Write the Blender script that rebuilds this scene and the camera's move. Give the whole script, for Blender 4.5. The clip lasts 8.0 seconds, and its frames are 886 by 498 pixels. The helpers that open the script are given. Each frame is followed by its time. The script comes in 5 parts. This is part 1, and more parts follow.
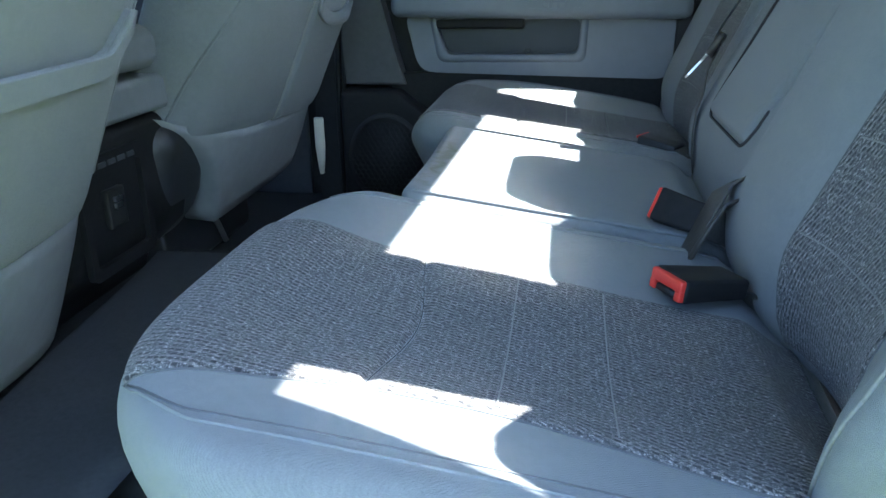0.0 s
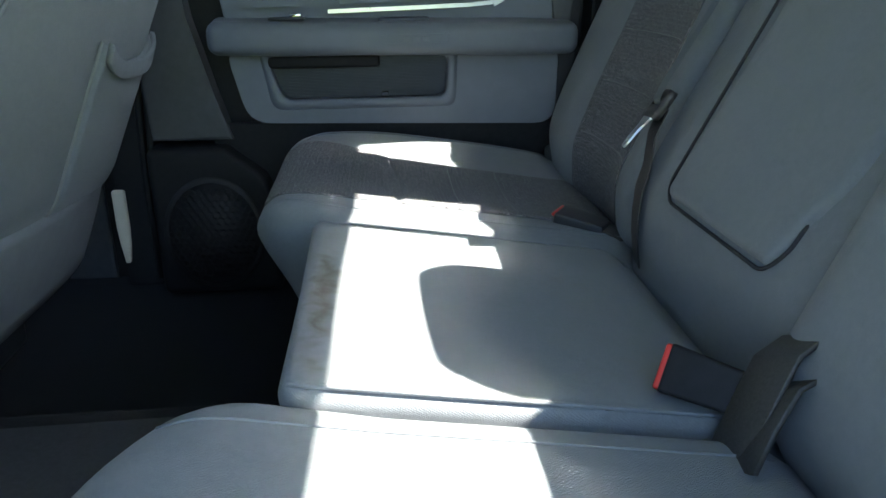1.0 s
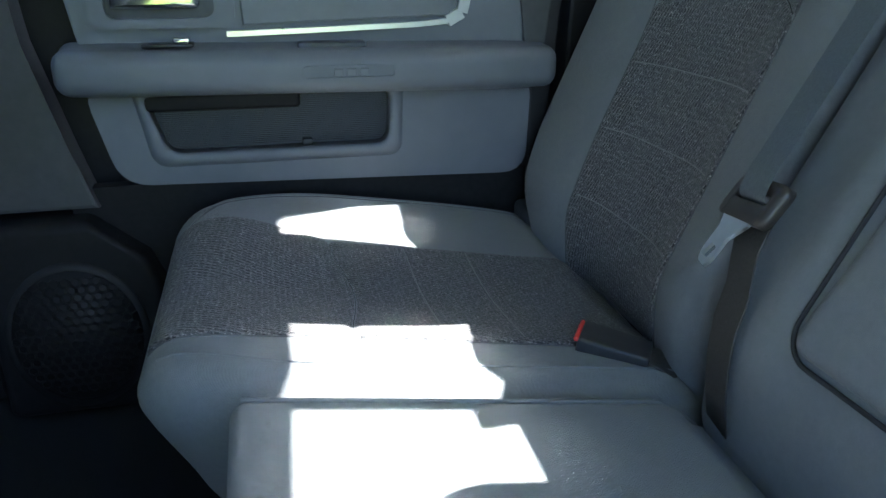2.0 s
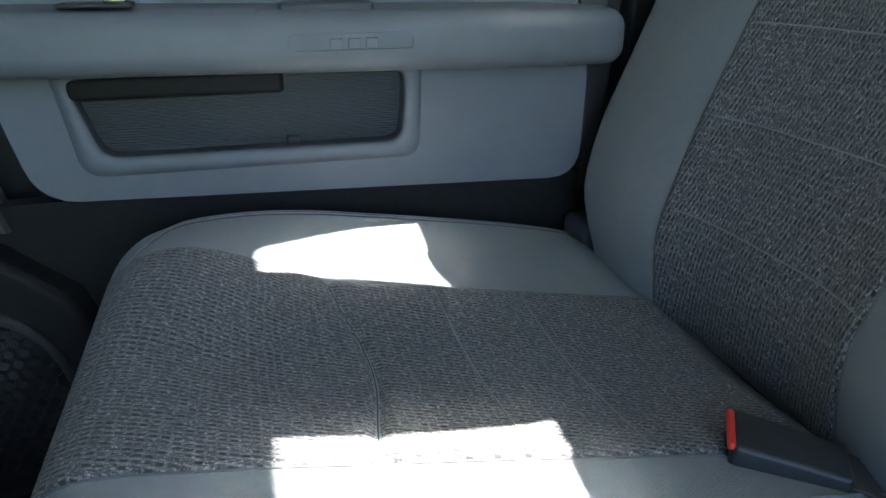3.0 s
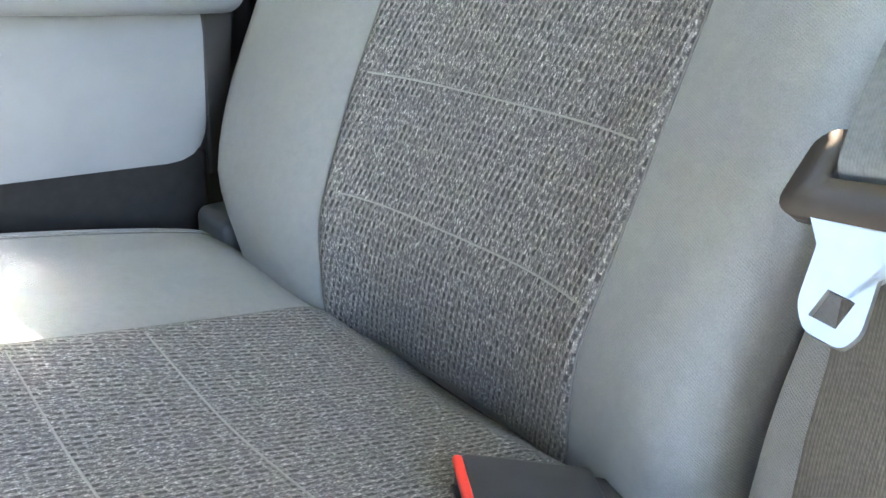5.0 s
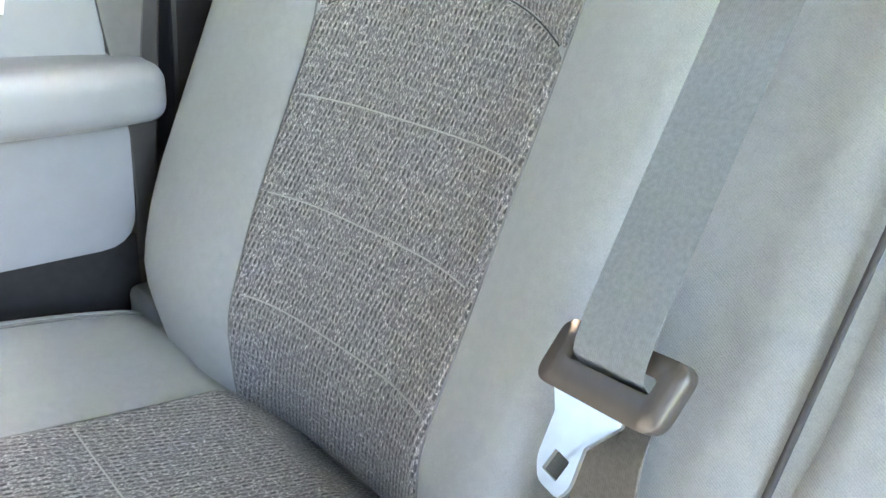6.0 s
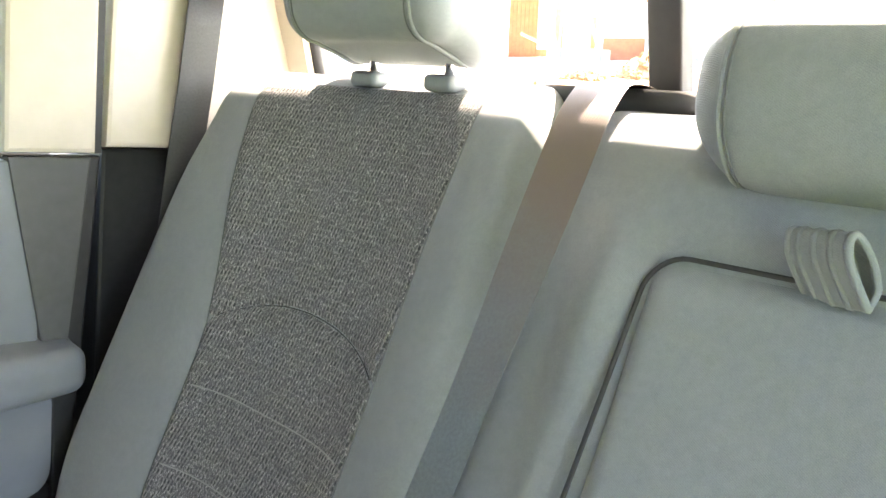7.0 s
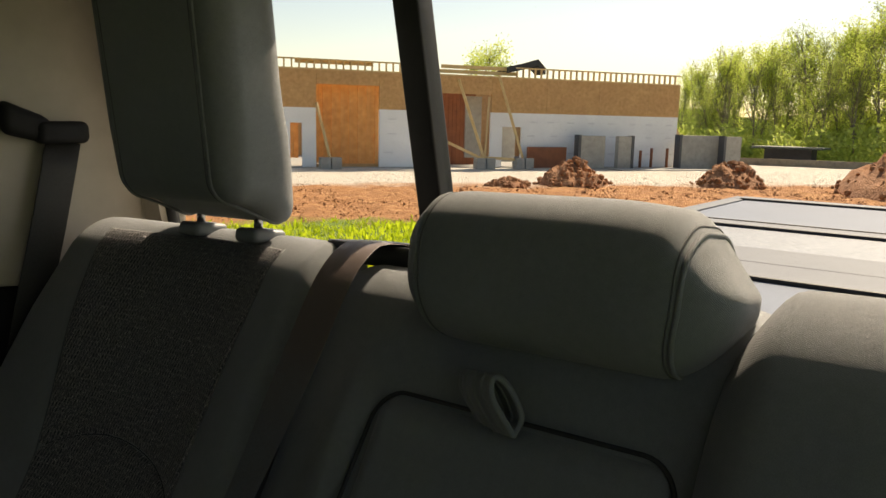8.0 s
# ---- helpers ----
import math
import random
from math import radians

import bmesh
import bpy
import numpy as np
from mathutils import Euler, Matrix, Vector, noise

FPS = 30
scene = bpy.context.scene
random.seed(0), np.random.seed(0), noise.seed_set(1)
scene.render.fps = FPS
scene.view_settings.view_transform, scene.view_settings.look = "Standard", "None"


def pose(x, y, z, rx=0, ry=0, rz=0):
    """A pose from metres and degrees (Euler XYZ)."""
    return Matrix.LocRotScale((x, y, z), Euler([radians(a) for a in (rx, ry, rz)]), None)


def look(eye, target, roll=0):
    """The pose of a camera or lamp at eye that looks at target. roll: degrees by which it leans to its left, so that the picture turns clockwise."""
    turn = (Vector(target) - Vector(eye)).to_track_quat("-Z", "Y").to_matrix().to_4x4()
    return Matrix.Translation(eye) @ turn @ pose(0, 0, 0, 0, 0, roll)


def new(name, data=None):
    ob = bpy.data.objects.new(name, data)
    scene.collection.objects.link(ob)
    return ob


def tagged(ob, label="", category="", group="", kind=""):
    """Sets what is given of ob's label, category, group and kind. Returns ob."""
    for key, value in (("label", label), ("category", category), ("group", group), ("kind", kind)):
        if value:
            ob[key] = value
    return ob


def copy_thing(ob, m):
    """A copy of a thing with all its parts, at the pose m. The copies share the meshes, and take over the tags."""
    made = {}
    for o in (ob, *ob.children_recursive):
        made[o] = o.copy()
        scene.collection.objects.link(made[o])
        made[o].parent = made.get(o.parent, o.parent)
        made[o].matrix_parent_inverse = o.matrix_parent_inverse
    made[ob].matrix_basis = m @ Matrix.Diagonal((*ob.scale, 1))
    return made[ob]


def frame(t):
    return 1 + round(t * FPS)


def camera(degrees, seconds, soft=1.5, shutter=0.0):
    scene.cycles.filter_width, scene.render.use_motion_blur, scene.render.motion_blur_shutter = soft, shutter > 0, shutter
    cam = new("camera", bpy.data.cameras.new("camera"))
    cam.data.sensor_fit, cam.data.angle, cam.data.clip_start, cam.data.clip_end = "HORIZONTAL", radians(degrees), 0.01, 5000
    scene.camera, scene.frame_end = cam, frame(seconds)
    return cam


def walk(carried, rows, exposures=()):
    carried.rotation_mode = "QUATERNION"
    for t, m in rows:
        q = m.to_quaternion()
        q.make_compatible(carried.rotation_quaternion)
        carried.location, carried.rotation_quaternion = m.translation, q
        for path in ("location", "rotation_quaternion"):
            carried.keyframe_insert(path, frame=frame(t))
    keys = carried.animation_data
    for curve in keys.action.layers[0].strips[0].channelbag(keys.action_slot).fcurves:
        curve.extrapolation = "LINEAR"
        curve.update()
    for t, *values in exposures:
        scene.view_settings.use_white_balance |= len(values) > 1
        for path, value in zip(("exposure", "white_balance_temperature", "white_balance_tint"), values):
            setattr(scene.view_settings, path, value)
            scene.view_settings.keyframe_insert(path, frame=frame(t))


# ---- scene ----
cam = camera(60.3, 8.0)
PATH = [
    (0, (0.0566, 0.0718, 0.6375), (-0.2436, 1.9266, -0.0479), -1.05),
    (0.5, (-0.0269, 0.2403, 0.6616), (-0.1343, 2.1121, -0.0346), -1.05),
    (1, (-0.0625, 0.4681, 0.6781), (0.1014, 2.3405, -0.0056), -0.71),
    (1.5, (-0.1205, 0.6536, 0.7363), (0.2786, 2.4854, 0.0397), -0.04),
    (2, (-0.1021, 0.8702, 0.7104), (0.3256, 2.6881, -0.0053), -0.03),
    (2.2, (-0.0973, 0.9396, 0.6926), (0.3313, 2.758, -0.0213), -0.34),
    (3.3, (-0.0927, 1.2346, 0.6163), (0.4518, 3.0192, -0.104), -0.08),
    (3.5, (-0.0768, 1.2728, 0.5942), (0.604, 3.0097, -0.1266), 0.7),
    (3.7, (-0.0619, 1.3074, 0.5708), (0.7966, 2.9667, -0.1432), 1.39),
    (4, (-0.036, 1.3272, 0.5761), (0.9732, 2.8893, -0.1598), 1.75),
    (4.2, (-0.0299, 1.3337, 0.5783), (1.0738, 2.8215, -0.1755), 2.03),
    (5.3, (-0.017, 1.32, 0.618), (1.274, 2.641, -0.149), 3.0),
    (5.5, (-0.014, 1.297, 0.648), (1.288, 2.596, -0.137), 2.9),
    (6, (-0.014, 1.239, 0.727), (1.308, 2.523, -0.051), 3.6),
    (6.5, (-0.035, 1.176, 0.82), (1.335, 2.483, 0.176), 3.7),
    (7, (-0.068, 1.065, 0.919), (1.423, 2.346, 0.55), 4.8),
    (7.5, (-0.05, 0.961, 0.982), (1.513, 2.19, 0.765), 4.6),
    (8, (-0.067, 0.859, 0.988), (1.54, 2.046, 0.898), 4.5),
]
# the cab stands nose-up on the level ground; its own frame is carried over by CAB
UP = Vector((-0.1297, -0.0273, 0.9912))
CAB = (Matrix.Translation((0.164, 0.907, -0.776)) @ Vector((0, 0, 1)).rotation_difference(UP).to_matrix().to_4x4()).inverted()
EXPOSURES = [(0.0, 3.4, 5850, 7), (0.5, 3.15, 5850, 7), (1.0, 3.05, 6350, 8), (1.5, 3.05, 6400, 9), (2.2, 3.5, 5850, 9), (3.5, 3.8, 6700, 12), (4.2, 4.9, 7100, 15), (5.5, 6.05, 7500, 17), (6.5, 5.95, 7600, 18), (7.0, 4.9, 7900, 16), (7.4, 3.2, 7700, 14), (7.7, 1.4, 8300, 13), (8.0, 0.6, 8700, 14)]

walk(cam, [(t, CAB @ look(eye, target, roll)) for t, eye, target, roll in PATH], EXPOSURES)


# ---- light and exposure ----
SUN_FROM = (CAB.to_3x3() @ Vector((0.78, 0.0, 1.0))).normalized()
world = bpy.data.worlds.new("sky")
scene.world = world
world.use_nodes = True
wn = world.node_tree.nodes
sky = wn.new("ShaderNodeTexSky")
sky.sky_type, sky.sun_disc = "NISHITA", False
sky.sun_elevation = math.asin(SUN_FROM.z)
sky.sun_rotation = math.atan2(SUN_FROM.x, SUN_FROM.y)
sky.air_density, sky.dust_density = 1.0, 0.6
wn["Background"].inputs["Strength"].default_value = 0.095
world.node_tree.links.new(sky.outputs["Color"], wn["Background"].inputs["Color"])
sun = new("sun", bpy.data.lights.new("sun", "SUN"))
sun.data.energy, sun.data.angle, sun.data.color = 4.8, radians(0.5), (1.0, 0.95, 0.86)
sun.matrix_world = look(SUN_FROM * 20, (0, 0, 0))


# ---- materials ----
class Nodes:
    """Short way to write a node material."""

    def __init__(self, name):
        self.mat = bpy.data.materials.new(name)
        self.mat.use_nodes = True
        self.tree = self.mat.node_tree
        self.bsdf = self.tree.nodes["Principled BSDF"]

    def add(self, kind, inputs=None, **props):
        n = self.tree.nodes.new("ShaderNode" + kind)
        for k, v in props.items():
            setattr(n, k, v)
        for k, v in (inputs or {}).items():
            self.put(n, k, v)
        return n

    def put(self, n, k, v):
        if isinstance(v, bpy.types.NodeSocket):
            self.tree.links.new(v, n.inputs[k])
        else:
            n.inputs[k].default_value = v

    def coords(self, which="Object"):
        return self.add("TexCoord").outputs[which]

    def noise(self, scale, detail=4.0, rough=0.55, vec=None):
        return self.add("TexNoise", {"Scale": scale, "Detail": detail, "Roughness": rough,
                                     "Vector": vec or self.coords()}).outputs["Fac"]

    def ramp(self, fac, stops):
        r = self.add("ValToRGB", {"Fac": fac})
        el = r.color_ramp.elements
        while len(el) < len(stops):
            el.new(0.5)
        for e, (p, c) in zip(el, stops):
            e.position, e.color = p, (*c, 1)
        return r.outputs["Color"]

    def math(self, op, a, b=0.0):
        m = self.add("Math", operation=op)
        self.put(m, 0, a)
        self.put(m, 1, b)
        return m.outputs[0]

    def mix(self, fac, a, b, blend="MIX"):
        m = self.add("Mix", data_type="RGBA", blend_type=blend)
        self.put(m, 0, fac)
        self.put(m, 6, a if isinstance(a, bpy.types.NodeSocket) else (*a, 1))
        self.put(m, 7, b if isinstance(b, bpy.types.NodeSocket) else (*b, 1))
        return m.outputs[2]

    def bump(self, height, strength, distance, normal=None):
        b = self.add("Bump", {"Height": height, "Strength": strength, "Distance": distance})
        if normal:
            self.put(b, "Normal", normal)
        return b.outputs["Normal"]

    def done(self, color=None, rough=None, metal=None, normal=None, **more):
        for k, v in (("Base Color", color), ("Roughness", rough), ("Metallic", metal), ("Normal", normal)):
            if v is not None:
                self.put(self.bsdf, k, (*v, 1) if isinstance(v, tuple) and len(v) == 3 else v)
        for k, v in more.items():
            self.put(self.bsdf, k.replace("_", " "), v)
        return self.mat


def mottled(name, a, b, scale, rough=0.6, grain=900.0, relief=0.15, depth=0.001, metal=0.0, large=6.0, **more):
    """A surface that varies between two colours at a fine and a large scale, with a fine relief."""
    n = Nodes(name)
    fine = n.noise(grain, 3.0, 0.6)
    wide = n.noise(large, 5.0, 0.6)
    fac = n.math("ADD", n.math("MULTIPLY", n.noise(scale), 0.6), n.math("MULTIPLY", wide, 0.4))
    col = n.ramp(fac, [(0.3, a), (0.7, b)])
    return n.done(col, n.math("ADD", rough - 0.08, n.math("MULTIPLY", wide, 0.16)), metal, n.bump(fine, relief, depth), **more)


def cloth(name, a, b, stain=0.0):
    """Plain knitted upholstery: a fine grain, soft sheen, faint large marks."""
    n = Nodes(name)
    co = n.coords("Object")
    lean = n.add("Mapping", {"Vector": co, "Rotation": (0.5, 0.3, 0.6), "Scale": (1.0, 2.6, 1.0)})
    wide = n.noise(9.0, 5.0, 0.6)
    mid = n.noise(120.0, 3.0, 0.6)
    knit = n.add("TexNoise", {"Scale": 900.0, "Detail": 2.0, "Roughness": 0.6, "Vector": lean.outputs[0]}).outputs["Fac"]
    turned = n.add("Mapping", {"Vector": co, "Rotation": (0.35, 0.8, 0.75)})
    twill = n.add("TexWave", {"Scale": 240.0, "Distortion": 1.2, "Detail": 2.0, "Detail Scale": 1.5, "Vector": turned.outputs[0]}).outputs["Fac"]
    fac = n.math("ADD", n.math("ADD", n.math("MULTIPLY", wide, 0.22), n.math("MULTIPLY", mid, 0.22)), n.math("MULTIPLY", knit, 0.56))
    col = n.ramp(fac, [(0.34, a), (0.66, b)])
    if stain:
        spot = n.ramp(n.noise(7.0, 6.0, 0.7), [(0.60, (0, 0, 0)), (0.74, (1, 1, 1))])
        col = n.mix(n.math("MULTIPLY", spot, stain), col, (0.16, 0.13, 0.09))
        row = CAB.inverted()[0]  # distance along the cab, so that the worn line runs just behind the front edge
        dot = n.add("VectorMath", {0: co, 1: row[:3]}, operation="DOT_PRODUCT").outputs["Value"]
        worn = n.math("ABSOLUTE", n.math("SUBTRACT", n.math("ADD", dot, row[3] + 0.122), n.math("MULTIPLY", n.math("SUBTRACT", n.noise(30.0, 4.0, 0.6), 0.5), 0.05)))
        worn = n.ramp(worn, [(0.0, (1, 1, 1)), (0.014, (0, 0, 0))])
        patchy = n.ramp(n.noise(11.0, 4.0, 0.6), [(0.46, (0, 0, 0)), (0.58, (1, 1, 1))])
        col = n.mix(n.math("MULTIPLY", n.math("MULTIPLY", worn, patchy), 0.85), col, (0.055, 0.042, 0.022))
    soft_hollow = n.bump(n.noise(9.0, 1.0, 0.5), 0.2, 0.005)
    return n.done(col, 0.85, 0.0, n.bump(n.math("ADD", n.math("ADD", knit, n.math("MULTIPLY", mid, 0.5)), n.math("MULTIPLY", twill, 0.24)), 0.75, 0.0008, soft_hollow), Sheen_Weight=0.12, Sheen_Roughness=0.5)


def woven(name):
    """The seats' woven insert: pale and dark yarn dashes in staggered columns, on the patch's own UVs in metres."""
    n = Nodes(name)
    uv = n.coords("UV")
    warp = n.add("TexNoise", {"Scale": 90.0, "Detail": 3.0, "Vector": uv}, noise_dimensions="3D").outputs["Color"]
    off = n.add("VectorMath", operation="MULTIPLY_ADD")
    n.put(off, 0, warp)
    n.put(off, 1, (0.0028, 0.0042, 0.0))
    n.put(off, 2, uv)
    sep = n.add("SeparateXYZ", {"Vector": off.outputs[0]})
    u, v = sep.outputs[0], sep.outputs[1]
    pu, pv = 0.0052, 0.0064
    cv = n.math("DIVIDE", v, pv)
    row_no = n.math("FLOOR", cv)
    fv = n.math("FRACT", cv)
    cu = n.math("ADD", n.math("ADD", n.math("DIVIDE", u, pu), n.math("MULTIPLY", row_no, 0.31)), n.math("MULTIPLY", fv, 0.22))
    col_no = n.math("FLOOR", cu)
    fu = n.math("FRACT", cu)
    du = n.math("ABSOLUTE", n.math("SUBTRACT", fu, 0.5))
    dv = n.math("ABSOLUTE", n.math("SUBTRACT", fv, 0.5))
    d = n.math("MAXIMUM", n.math("MULTIPLY", du, 1.36), n.math("MULTIPLY", dv, 0.92))
    dash = n.ramp(d, [(0.26, (1, 1, 1)), (0.38, (0, 0, 0))])
    ridge = n.ramp(n.math("ABSOLUTE", n.math("SUBTRACT", du, 0.42)), [(0.0, (1, 1, 1)), (0.16, (0, 0, 0))])
    cell = n.add("CombineXYZ", {0: col_no, 1: row_no})
    white = n.add("TexWhiteNoise", {"Vector": cell.outputs[0]}, noise_dimensions="2D")
    luck = white.outputs["Value"]
    dash = n.math("MULTIPLY", dash, n.math("ADD", 0.12, n.math("MULTIPLY", luck, 0.95)))
    tweed = n.add("TexNoise", {"Scale": 900.0, "Detail": 2.0, "Roughness": 0.7, "Vector": uv}).outputs["Fac"]
    lean = n.add("Mapping", {"Vector": uv, "Rotation": (0.0, 0.0, 0.35), "Scale": (2.8, 1.0, 1.0)})
    twist = n.add("TexNoise", {"Scale": 300.0, "Detail": 2.0, "Vector": lean.outputs[0]}).outputs["Fac"]
    wide = n.noise(8.0, 4.0, 0.6, uv)
    mid = n.ramp(n.noise(95.0, 5.0, 0.72, uv), [(0.38, (0, 0, 0)), (0.62, (1, 1, 1))])
    yarn = n.math("ADD", n.math("MULTIPLY", tweed, 0.4), n.math("MULTIPLY", twist, 0.6))
    base = n.ramp(yarn, [(0.38, (0.022, 0.024, 0.027)), (0.47, (0.094, 0.095, 0.103)), (0.55, (0.196, 0.192, 0.199)), (0.63, (0.60, 0.58, 0.575))])
    base = n.mix(n.math("MULTIPLY", luck, 0.12), base, n.mix(0.5, (0.20, 0.165, 0.12), white.outputs["Color"], "MULTIPLY"))
    base = n.mix(n.math("MULTIPLY", ridge, n.math("MULTIPLY", luck, 0.5)), base, (0.40, 0.385, 0.38))
    dark = n.ramp(tweed, [(0.35, (0.004, 0.005, 0.008)), (0.7, (0.028, 0.030, 0.035))])
    col = n.mix(dash, base, dark)
    col = n.mix(n.math("MULTIPLY", wide, 0.22), col, (0.07, 0.07, 0.067))
    col = n.mix(n.math("MULTIPLY", mid, 0.52), col, (0.034, 0.036, 0.040))
    h = n.math("ADD", n.math("MULTIPLY", dash, -1.0), n.math("MULTIPLY", yarn, 1.2))
    return n.done(col, 0.9, 0.0, n.bump(h, 0.7, 0.0008), Sheen_Weight=0.1)


def webbing(name, a, b, worn=None):
    """Seat belt: fine lengthwise ribs across the UV's u, diagonal twill along v."""
    n = Nodes(name)
    uv = n.coords("UV")
    sep = n.add("SeparateXYZ", {"Vector": uv})
    rib = n.math("SINE", n.math("MULTIPLY", sep.outputs[0], 2 * math.pi / 0.0015))
    twill = n.math("SINE", n.math("MULTIPLY", n.math("ADD", sep.outputs[1], n.math("MULTIPLY", sep.outputs[0], 1.5)), 2 * math.pi / 0.0021))
    n1 = n.noise(300.0, 3.0, 0.6, uv)
    col = n.ramp(n.math("ADD", n.math("MULTIPLY", rib, 0.06), n1), [(0.3, a), (0.7, b)])
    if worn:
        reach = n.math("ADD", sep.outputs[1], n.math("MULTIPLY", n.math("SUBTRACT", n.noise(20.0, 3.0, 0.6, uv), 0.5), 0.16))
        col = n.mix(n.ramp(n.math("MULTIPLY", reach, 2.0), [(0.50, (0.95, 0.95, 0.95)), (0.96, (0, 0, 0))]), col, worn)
    return n.done(col, 0.55, 0.0, n.bump(n.math("ADD", rib, n.math("MULTIPLY", twill, 0.8)), 0.25, 0.0003))


GREY_CLOTH = cloth("grey_seat_cloth", (0.145, 0.158, 0.170), (0.214, 0.228, 0.237))
PALE_CLOTH = cloth("pale_seat_cloth", (0.145, 0.158, 0.170), (0.214, 0.228, 0.237), stain=0.4)
WOVEN = woven("woven_seat_fabric")
THREAD = mottled("pale_thread", (0.17, 0.175, 0.17), (0.27, 0.27, 0.26), 400, 0.8)
CREASE_SHADE = mottled("crease_shade", (0.02, 0.02, 0.022), (0.035, 0.035, 0.037), 200, 0.9)
SEAM_GREY = mottled("grey_seam", (0.085, 0.09, 0.095), (0.12, 0.125, 0.13), 200, 0.9)
VINYL = mottled("grey_vinyl", (0.145, 0.158, 0.168), (0.180, 0.193, 0.203), 40, 0.5, 1400, 0.25, 0.0005)
PALE_VINYL = mottled("pale_grey_vinyl", (0.20, 0.213, 0.222), (0.25, 0.262, 0.270), 40, 0.5, 1400, 0.25, 0.0005)
DOOR_PLASTIC = mottled("grey_door_plastic", (0.135, 0.147, 0.164), (0.160, 0.173, 0.190), 30, 0.5, 1600, 0.3, 0.0005)
DARK_PLASTIC = mottled("charcoal_plastic", (0.022, 0.024, 0.027), (0.035, 0.037, 0.041), 60, 0.45, 1500, 0.3, 0.0005)
POCKET_BLUE = mottled("blue_grey_plastic", (0.024, 0.031, 0.041), (0.036, 0.044, 0.056), 60, 0.45, 1500, 0.3, 0.0005)
MID_PLASTIC = mottled("slate_plastic", (0.055, 0.06, 0.068), (0.075, 0.08, 0.09), 60, 0.5, 1500, 0.3, 0.0005)
TRIM_GREY = mottled("grey_brown_trim", (0.050, 0.051, 0.052), (0.072, 0.073, 0.074), 60, 0.5, 1500, 0.3, 0.0005)
BLACK = mottled("black_rubber", (0.008, 0.008, 0.009), (0.016, 0.016, 0.017), 80, 0.6, 900, 0.2, 0.0005)
CARPET = mottled("black_carpet", (0.010, 0.011, 0.013), (0.026, 0.028, 0.031), 300, 0.95, 2200, 0.9, 0.003)
MAT = mottled("black_floor_mat", (0.030, 0.034, 0.040), (0.056, 0.062, 0.070), 160, 0.9, 1800, 0.8, 0.002)
CHROME = mottled("chrome", (0.72, 0.72, 0.72), (0.82, 0.82, 0.82), 20, 0.14, 300, 0.02, 0.0002, 1.0)
STEEL = mottled("bright_steel", (0.62, 0.62, 0.61), (0.74, 0.74, 0.73), 60, 0.3, 700, 0.08, 0.0002, 1.0)
RED = mottled("red_plastic", (0.60, 0.03, 0.02), (0.72, 0.05, 0.035), 40, 0.4)
BEIGE = mottled("beige_pillar_trim", (0.40, 0.350, 0.285), (0.46, 0.405, 0.335), 30, 0.6, 1500, 0.25, 0.0005)
LIT_CREAM = mottled("lit_strip_plastic", (0.52, 0.485, 0.40), (0.62, 0.58, 0.48), 30, 0.5)
HEADLINER = mottled("beige_headliner", (0.46, 0.43, 0.38), (0.54, 0.51, 0.46), 120, 0.95, 1800, 0.5, 0.001)
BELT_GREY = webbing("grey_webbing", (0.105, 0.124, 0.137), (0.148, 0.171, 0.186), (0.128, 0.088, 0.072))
BELT_DARK = webbing("dark_webbing", (0.030, 0.029, 0.026), (0.062, 0.060, 0.054))
BELT_BLACK = webbing("black_webbing", (0.012, 0.012, 0.011), (0.026, 0.025, 0.023))
BUCKLE_BLACK = mottled("satin_black_plastic", (0.010, 0.010, 0.011), (0.018, 0.018, 0.019), 80, 0.55, 1500, 0.2, 0.0004, Specular_IOR_Level=0.2)
LATCH_GREY = mottled("grey_brown_plastic", (0.034, 0.029, 0.026), (0.052, 0.045, 0.040), 80, 0.37, 1500, 0.2, 0.0004)
BODY_PAINT = mottled("body_paint", (0.155, 0.168, 0.195), (0.185, 0.20, 0.228), 5, 0.6, Specular_IOR_Level=0.15)


def glass_material():
    n = Nodes("window_glass")
    return n.done((0.97, 0.985, 0.975), 0.0, 0.0, None, Transmission_Weight=1.0, IOR=1.02)


GLASS = glass_material()
DARK_GLASS = Nodes("privacy_glass").done((0.22, 0.24, 0.24), 0.0, 0.0, None, Transmission_Weight=1.0, IOR=1.02)


# ---- building tools ----
PLACE = [CAB]  # the frame in which the next things are written: the tilted cab, later the level ground


def thing(name, at, label, category, group="", kind=""):
    """An empty at the base of a thing, to carry its parts."""
    ob = new(name)
    ob.location = PLACE[0] @ Vector(at)
    ob.empty_display_size = 0.05
    bpy.context.view_layer.update()
    return tagged(ob, label, category, group, kind)


def solid(name, bm, material, smooth=True):
    """A mesh object out of a bmesh."""
    me = bpy.data.meshes.new(name)
    bmesh.ops.recalc_face_normals(bm, faces=bm.faces)
    bm.transform(PLACE[0])
    bm.to_mesh(me)
    bm.free()
    if smooth:
        for p in me.polygons:
            p.use_smooth = True
    for m in material if isinstance(material, (list, tuple)) else [material]:
        me.materials.append(m)
    return new(name, me)


def part(name, bm, material, parent, label="", smooth=True):
    ob = solid(name, bm, material, smooth)
    ob.parent = parent
    ob.matrix_parent_inverse = parent.matrix_world.inverted()
    return tagged(ob, label)


def structure(name, bm, material, label, category, smooth=False):
    return tagged(solid(name, bm, material, smooth), label, category, kind="structure")


